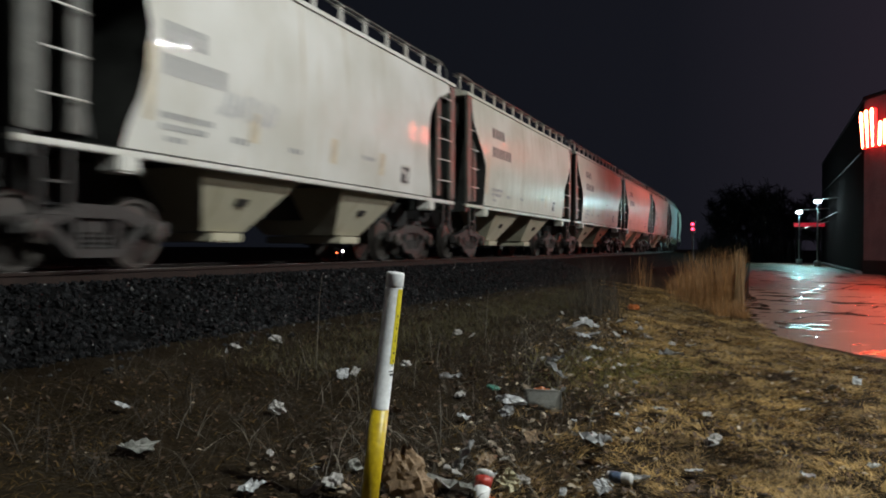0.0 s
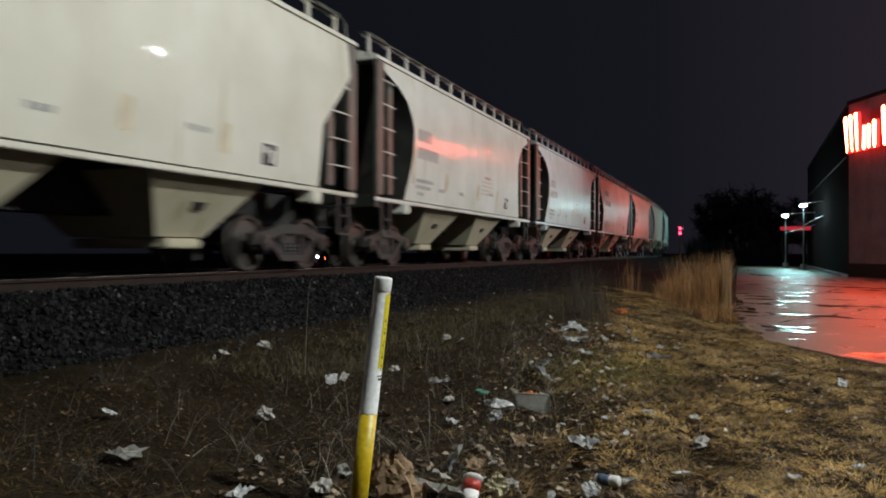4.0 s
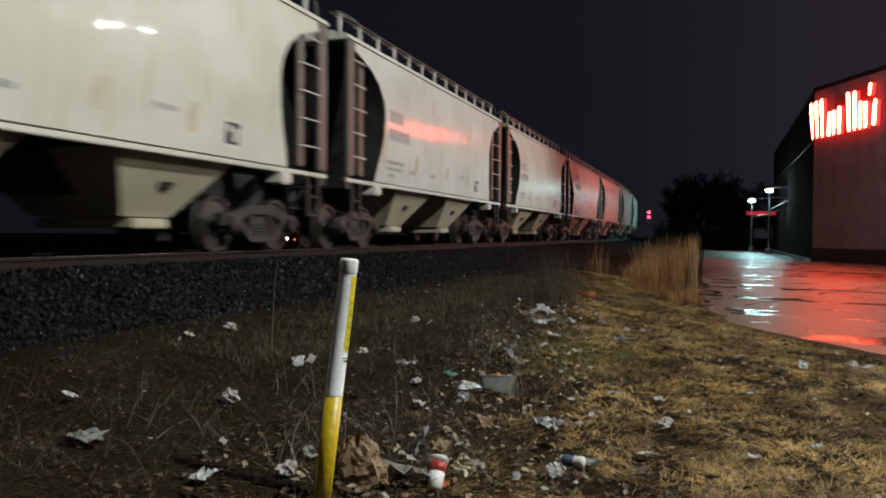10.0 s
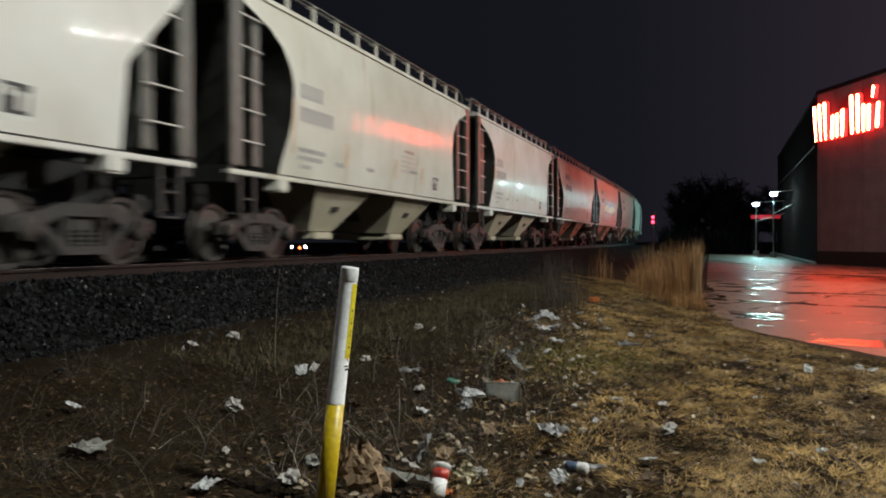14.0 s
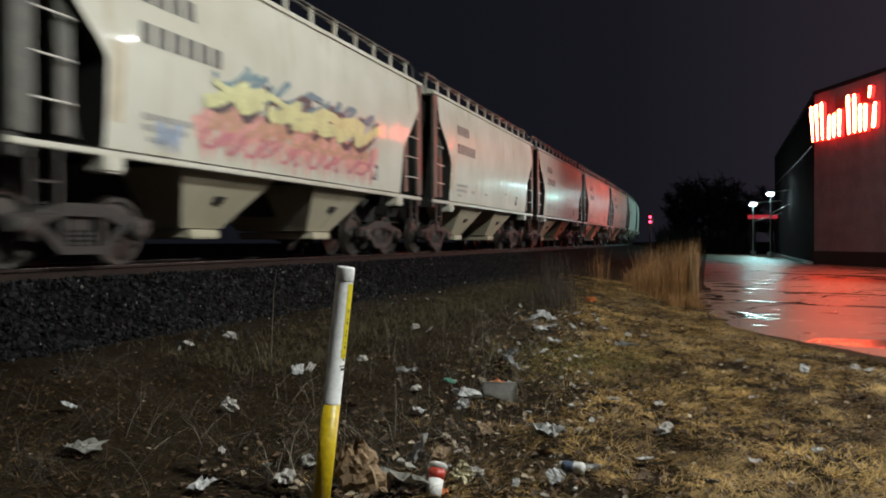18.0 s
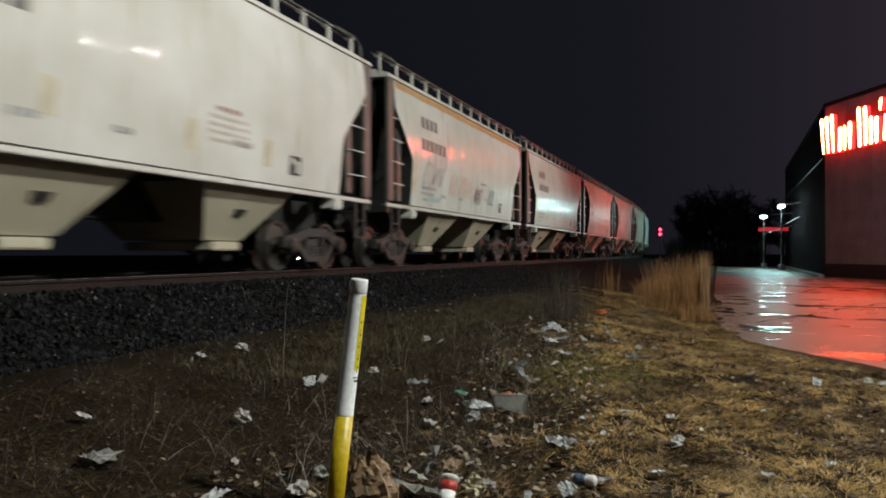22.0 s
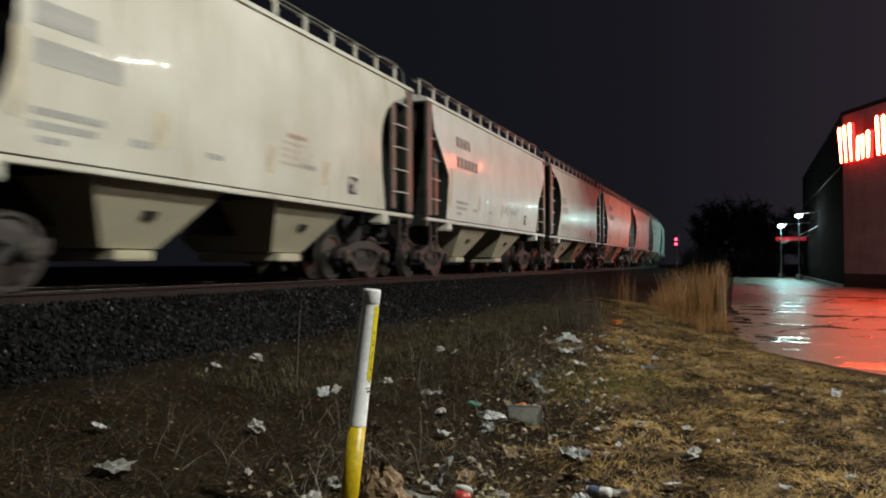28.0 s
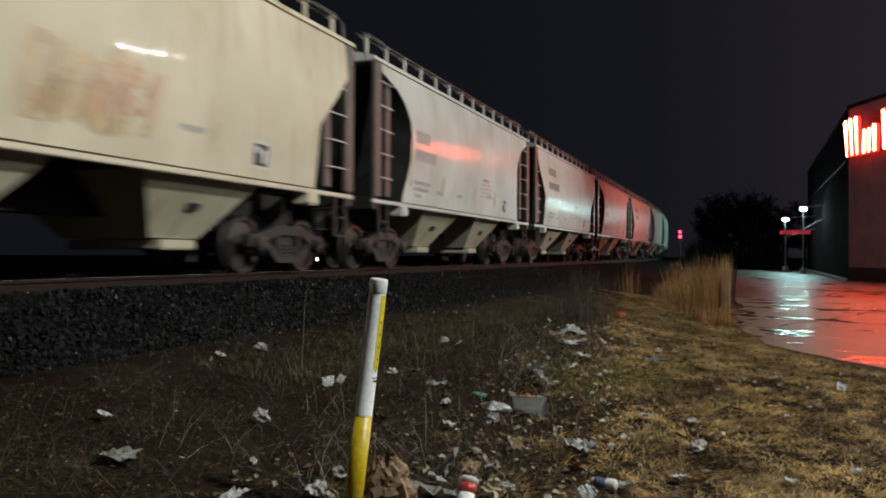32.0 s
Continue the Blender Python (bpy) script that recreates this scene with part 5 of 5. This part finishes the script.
    can = group_at("drink_can", pose(-0.69, 5.00, land(-0.69, 5.00) + 0.05, 0, 86, -16), "crushed white drink can with dark blue print", "can")
    put("shell", mesh("shell", *lathe([(0.026, -0.085), (0.033, -0.078), (0.036, -0.03), (0.031, 0.0), (0.037, 0.05), (0.034, 0.078), (0.027, 0.085)], 20), CUPWHITE, True), can)
    put("print", mesh("print", *lathe([(0.0366, -0.062), (0.0372, -0.03), (0.0325, 0.0), (0.0345, 0.02)], 20), BLUEPLASTIC, True), can, label="dark blue printed sleeve")


build_litter()


# ---- plants ----
def blades(name, roots, heights, widths, leans, mat, label, category):
    """Bent tapering blades, three joints each; roots (n, 3), leans (n, 2) metres sideways at the tip."""
    n = len(roots)
    rng = np.random.default_rng(len(name) * 17 + n)
    a = rng.uniform(0, 2 * np.pi, n)
    side = np.stack([np.cos(a), np.sin(a), np.zeros(n)], 1) * widths[:, None] / 2
    parts = []
    for q, w in ((0.0, 1.0), (0.5, 0.8), (1.0, 0.15)):
        mid = roots.copy()
        mid[:, :2] += leans * q ** 1.7
        mid[:, 2] += heights * (q if q < 0.6 else 1.0 - 0.12 * rng.random(n))
        parts += [mid - side * w, mid + side * w]
    v = np.stack(parts, 1).reshape(-1, 3)
    k = (np.arange(n) * 6)[:, None]
    f = np.concatenate([k + np.array([[0, 1, 3, 2]]), k + np.array([[2, 3, 5, 4]])])
    return tagged(put(name, mesh(name, v.tolist(), f.tolist(), mat)), label, category, kind="stuff")


def grass_share(x, y):
    """How grassy the ground is: thick towards the car park, thin towards the line."""
    edge = np.interp(y, [2, 6, 10, 15, 22, 30], [-1.2, -1.1, -1.7, -2.4, -3.2, -4.0])
    return np.clip((x - edge) / 0.9 + 0.35, 0.06, 1.0)


def left_edge(y):
    return np.interp(y, [2, 6, 10, 15, 22, 30], [-1.5, -1.3, -2.0, -2.7, -3.3, -4.0])


def lot_line(y):
    return np.interp(y, [7, 9.4, 11.8, 13.4, 15.1, 18.8, 23, 28, 60], [6.6, 4.2, 2.40, 1.40, 0.52, 0.02, -0.25, -0.5, -0.8])


def plant():
    rng = np.random.default_rng(8)

    def scatter(n, y0, y1, power, share):
        y = y0 + (y1 - y0) * rng.random(n) ** power
        x = -4.6 + (np.minimum(lot_line(y), 5.5) + 4.75) * rng.random(n)
        clump = np.array([noise.noise((a * 1.6, b * 1.6, 3)) + 0.6 * noise.noise((a * 5, b * 5, 8)) for a, b in zip(x, y)])
        keep = rng.random(n) < share(x, y) * np.clip(0.55 + 1.1 * clump, 0.05, 1)
        x, y = x[keep], y[keep]
        z = np.array([land(a, b) for a, b in zip(x, y)])
        return np.stack([x, y, z - 0.005], 1), clump[keep]

    # straw in tufts that lie over one another
    n = 26000
    y = -9 + 33.6 * rng.random(n) ** 1.0
    y = np.where(rng.random(n) < 0.85, 2.6 + 22 * rng.random(n) ** 1.45, y)
    y[-5000:] = -9 + 12.5 * rng.random(5000)
    left = left_edge(y)
    x = left + rng.normal(0, 0.35, n) + (np.minimum(lot_line(y), 5.5) - left + 0.1) * rng.random(n) ** 0.85
    keep = (x < lot_line(y) + 0.05) & (np.array([noise.noise((a * 1.3, b * 1.3, 3)) + 0.7 * noise.noise((a * 3.5, b * 3.5, 8)) for a, b in zip(x, y)]) > rng.normal(-0.26, 0.28, n))
    x, y = x[keep], y[keep]
    per = 20
    flow = np.array([noise.noise((a * 0.9, b * 0.9, 20)) * 7.0 for a, b in zip(x, y)])
    tall = rng.uniform(0.5, 1.4, len(x))
    x, y, flow, tall = (np.repeat(q, per) for q in (x, y, flow, tall))
    n = len(x)
    x, y = x + rng.normal(0, 0.035, n), y + rng.normal(0, 0.035, n)
    z = np.array([land(a, b) for a, b in zip(x, y)])
    flow = flow + rng.normal(0, 1.0, n)
    lean = np.stack([np.cos(flow), np.sin(flow)], 1) * (rng.uniform(0.05, 0.16, n) * tall)[:, None]
    blades("dead_grass", np.stack([x, y, z - 0.005], 1), rng.uniform(0.012, 0.052, n) * tall, rng.uniform(0.004, 0.008, n), lean, STRAW, "matted straw-coloured dead winter grass", "grass")
    # flat brown thatch over all of the soil
    for name, n, y0, y1, power in (("thatch", 90000, 2.4, 24, 1.5), ("thatch", 16000, -10, 2.9, 1.0)):
        y = y0 + (y1 - y0) * rng.random(n) ** power
        x = -4.5 + (np.minimum(lot_line(y), 5.0) + 4.5) * rng.random(n)
        thick = (x > left_edge(y)) | (rng.random(n) < 0.45)
        x, y = x[thick], y[thick]
        n = len(x)
        z = np.array([land(a, b) for a, b in zip(x, y)])
        a, reach = rng.uniform(0, 6.28, n), rng.uniform(0.03, 0.11, n)
        blades(name, np.stack([x, y, z + 0.004], 1), rng.uniform(0.004, 0.03, n), rng.uniform(0.005, 0.011, n), np.stack([np.cos(a), np.sin(a)], 1) * reach[:, None], THATCH, "flattened brown thatch over damp soil", "grass")
    # dark weeds towards the line
    r, c = scatter(42000, 2.8, 20, 1.3, lambda x, y: 1.05 - grass_share(x, y))
    n = len(r)
    blades("dry_weeds", r, 0.03 + 0.30 * rng.random(n) ** 2.6, rng.uniform(0.002, 0.0048, n), rng.normal(0, 0.24, (n, 2)), WEED, "tangle of dry brown weed stalks", "weeds")
    # pale arching stalks tangled among the litter
    m = 900
    y = 3.6 + 8.5 * rng.random(m) ** 1.2
    x = np.interp(y, [3, 6, 12], [-2.1, -1.9, -2.5]) + rng.normal(0, 0.55, m)
    z = np.array([land(a, b) for a, b in zip(x, y)])
    blades("pale_stalks", np.stack([x, y, z], 1), 0.06 + 0.30 * rng.random(m) ** 1.6, rng.uniform(0.003, 0.0055, m), rng.normal(0, 0.22, (m, 2)), PALESTALK, "tangle of pale arching dry stalks", "weeds")
    # short olive grass at the foot of the bank
    m = 9000
    y = 5.5 + 13 * rng.random(m)
    x = -3.7 + rng.normal(0, 0.45, m)
    z = np.array([land(a, b) for a, b in zip(x, y)])
    blades("olive_grass", np.stack([x, y, z], 1), rng.uniform(0.03, 0.10, m), rng.uniform(0.004, 0.008, m), rng.normal(0, 0.05, (m, 2)), OLIVE, "short olive-brown grass below the ballast", "grass")
    # low growth behind the grass, then the tall clump at the corner of the asphalt
    m = 3600
    y = 18.5 + 15 * rng.random(m) ** 1.3
    x = lot_line(y) - 0.05 - 2.0 * rng.random(m) ** 1.4 * np.clip((y - 16.5) / 6, 0.25, 1)
    z = np.array([ground_z(a, b) for a, b in zip(x, y)])
    blades("tall_grass", np.stack([x, y, z], 1), 0.12 + 0.38 * rng.random(m) ** 1.4, rng.uniform(0.006, 0.013, m), rng.normal(0, 0.16, (m, 2)), REED, "thick tawny dead grass beside the asphalt", "grass")
    m = 1500
    y = 20.0 + 5.5 * rng.random(m) ** 1.2
    x = lot_line(y) - 0.06 - (0.35 + 1.25 * np.clip((y - 19.6) / 2.6, 0, 1)) * rng.random(m) ** 1.15
    z = np.array([ground_z(a, b) for a, b in zip(x, y)])
    full = 1.0 - 0.25 * np.clip((lot_line(y) - x - 0.7) / 0.9, 0, 1)
    blades("grass_clump", np.stack([x, y, z], 1), (0.5 + 1.2 * rng.random(m)) * full, rng.uniform(0.006, 0.012, m), rng.normal(0, 0.2, (m, 2)), REED, "tall tawny dead grass clump beside the asphalt", "grass")
    m = 170
    y = 19.9 + 0.5 * rng.random(m)
    x = lot_line(y) - 0.03 - 0.22 * rng.random(m)
    z = np.array([ground_z(a, b) for a, b in zip(x, y)])
    blades("edge_stalks", np.stack([x, y, z], 1), 1.25 + 0.5 * rng.random(m), rng.uniform(0.008, 0.014, m), rng.normal(0, 0.05, (m, 2)), REEDPALE, "upright pale dead stalks at the asphalt edge", "grass")
    m = 70
    a, b = -3.0 + rng.normal(0, 0.16, m), 24 + rng.normal(0, 0.4, m)
    z = np.array([ground_z(p, q) for p, q in zip(a, b)])
    blades("grass_tuft", np.stack([a, b, z], 1), rng.uniform(0.5, 1.15, m), rng.uniform(0.005, 0.010, m), rng.normal(0, 0.12, (m, 2)), REED, "thin tawny tuft of dead grass", "grass")
    # green moss and new grass between the straw
    m = 5200
    y = 8.6 + rng.normal(0.9, 0.9, m)
    x = -1.35 + 0.16 * (y - 9) + rng.normal(0, 0.42, m)
    z = np.array([land(p, q) for p, q in zip(x, y)])
    blades("green_grass", np.stack([x, y, z], 1), rng.uniform(0.02, 0.06, m), rng.uniform(0.005, 0.010, m), rng.normal(0, 0.04, (m, 2)), MOSS, "short yellow-green grass among the straw", "grass")
    # low brush under the far trees
    m = 6000
    a, b = rng.uniform(-6, 5.5, m), rng.uniform(99, 108, m)
    z = np.array([ground_z(p, q) for p, q in zip(a, b)])
    blades("brush", np.stack([a, b, z], 1), 0.5 + 3.2 * rng.random(m) ** 1.5, rng.uniform(0.04, 0.10, m), rng.normal(0, 0.5, (m, 2)), TWIG, "dense dark bare brush under the far trees", "bush")
    # thin bare bush
    m = 420
    a, b = -2.62 + rng.normal(0, 0.24, m), 14.7 + rng.normal(0, 0.5, m)
    z = np.array([ground_z(p, q) for p, q in zip(a, b)])
    blades("bare_bush", np.stack([a, b, z], 1), rng.uniform(0.3, 1.2, m), rng.uniform(0.004, 0.008, m), rng.normal(0, 0.25, (m, 2)), WEED, "thin bare brush of upright twigs", "bush")
    # single tall stalks
    for k, (px, py, h) in enumerate(((-3.1, 9.4, 0.62), (-3.43, 5.8, 0.85), (-2.2, 8.2, 0.45), (-3.0, 7.4, 0.4), (-2.6, 12.5, 0.6))):
        pts = [(0, 0, 0), (0.02, 0.01, h * 0.4), (0.03, 0.0, h * 0.75), (0.05, -0.01, h)]
        tagged(put("dry_stalk", mesh("dry_stalk", *tube(pts, 0.003, 5, 0.4), PALESTALK), None, pose(px, py, land(px, py) - 0.02, 0, 0, 70 * k)), "single tall dry grass stalk", "plant", "dry stalks")
    # leaves on the soil
    n = 19000
    y = 2.8 + 20 * rng.random(n) ** 1.5
    x = -4.4 + (np.minimum(lot_line(y), 4.5) + 4.4) * rng.random(n)
    bare = (x > -1.9) | (rng.random(n) < 0.6)
    x, y = x[bare], y[bare]
    n = len(x)
    # pale bits are scraps; out on the grass they also stand in for glints
    pale = rng.random(n) < np.where(np.abs(x - np.interp(y, [3, 6, 12, 18], [-1.5, -1.4, -2.1, -2.0])) < 0.7, 0.26, np.where(x < -2.6, 0.05, 0.15))
    for name, pick, mat, label in (("fallen_leaves", ~pale, LEAF, "wet brown fallen leaves"), ("leaf_scraps", pale, PALELEAF, "bleached leaf and paper bits, with pale flecks for glints")):
        xs, ys = x[pick], y[pick]
        k = len(xs)
        s, a, t = rng.uniform(0.010, 0.036, k) * np.where(xs < -2.5, 0.6, 1.0), rng.uniform(0, 6.28, k), rng.normal(0, 0.5, (k, 2))
        v = []
        for i in range(k):
            z = land(xs[i], ys[i]) + 0.02 + 0.02 * rng.random()
            ca, sa = math.cos(a[i]) * s[i], math.sin(a[i]) * s[i]
            for p, q, up in ((1, 0, 0.2), (0.2, 0.6, 0.5), (-1, 0, 0.1), (0.1, -0.6, 0.4)):
                v.append((xs[i] + p * ca - q * sa, ys[i] + p * sa + q * ca, z + s[i] * (up + p * t[i, 0] + q * t[i, 1]) * 0.6))
        tagged(put(name, mesh(name, v, [(4 * i, 4 * i + 1, 4 * i + 2, 4 * i + 3) for i in range(k)], mat)), label, "leaves", kind="stuff")


plant()


# ---- what moves ----
def front_of(k, t):
    """Where the coupling ahead of car k stands along the track at t seconds; the train slows a little."""
    return 4.954 - 10.753 * t + 0.00655 * t * t + CAR * (k - 1)


def car_pose(k, t):
    s = front_of(k, t)
    x0, y0, _ = track(s + 1.9)
    x1, y1, _ = track(s + CAR - 1.9)
    xm, ym = (x0 + x1) / 2, (y0 + y1) / 2
    return pose(xm, ym, RAIL_Z, 0, 0, math.degrees(math.atan2(-(x1 - x0), y1 - y0)))


def motions():
    for k, car in enumerate(CARS):
        walk(car, [(0.5 * i, car_pose(k, 0.5 * i)) for i in range(65)])
    # all wheelsets roll alike
    wheels = [o for car in CARS for b in car.children if b.name.startswith("bogie") for o in b.children if o.name.startswith("wheelset")]
    for dy in (-0.89, 0.89):
        alike = [w for w in wheels if abs(w.location.y - dy) < 0.1]
        rows = []
        for i in range(961):
            t = i / FPS
            turn = (front_of(0, 0) - front_of(0, t)) / 0.457
            rows.append((t, pose(0, dy, 0.457, math.degrees(turn), 0, 0)))
        walk(alike[0], rows)
        keys = alike[0].animation_data
        for w in alike[1:]:
            w.rotation_mode = "QUATERNION"
            w.animation_data_create()
            w.animation_data.action = keys.action
            w.animation_data.action_slot = keys.action_slot


motions()
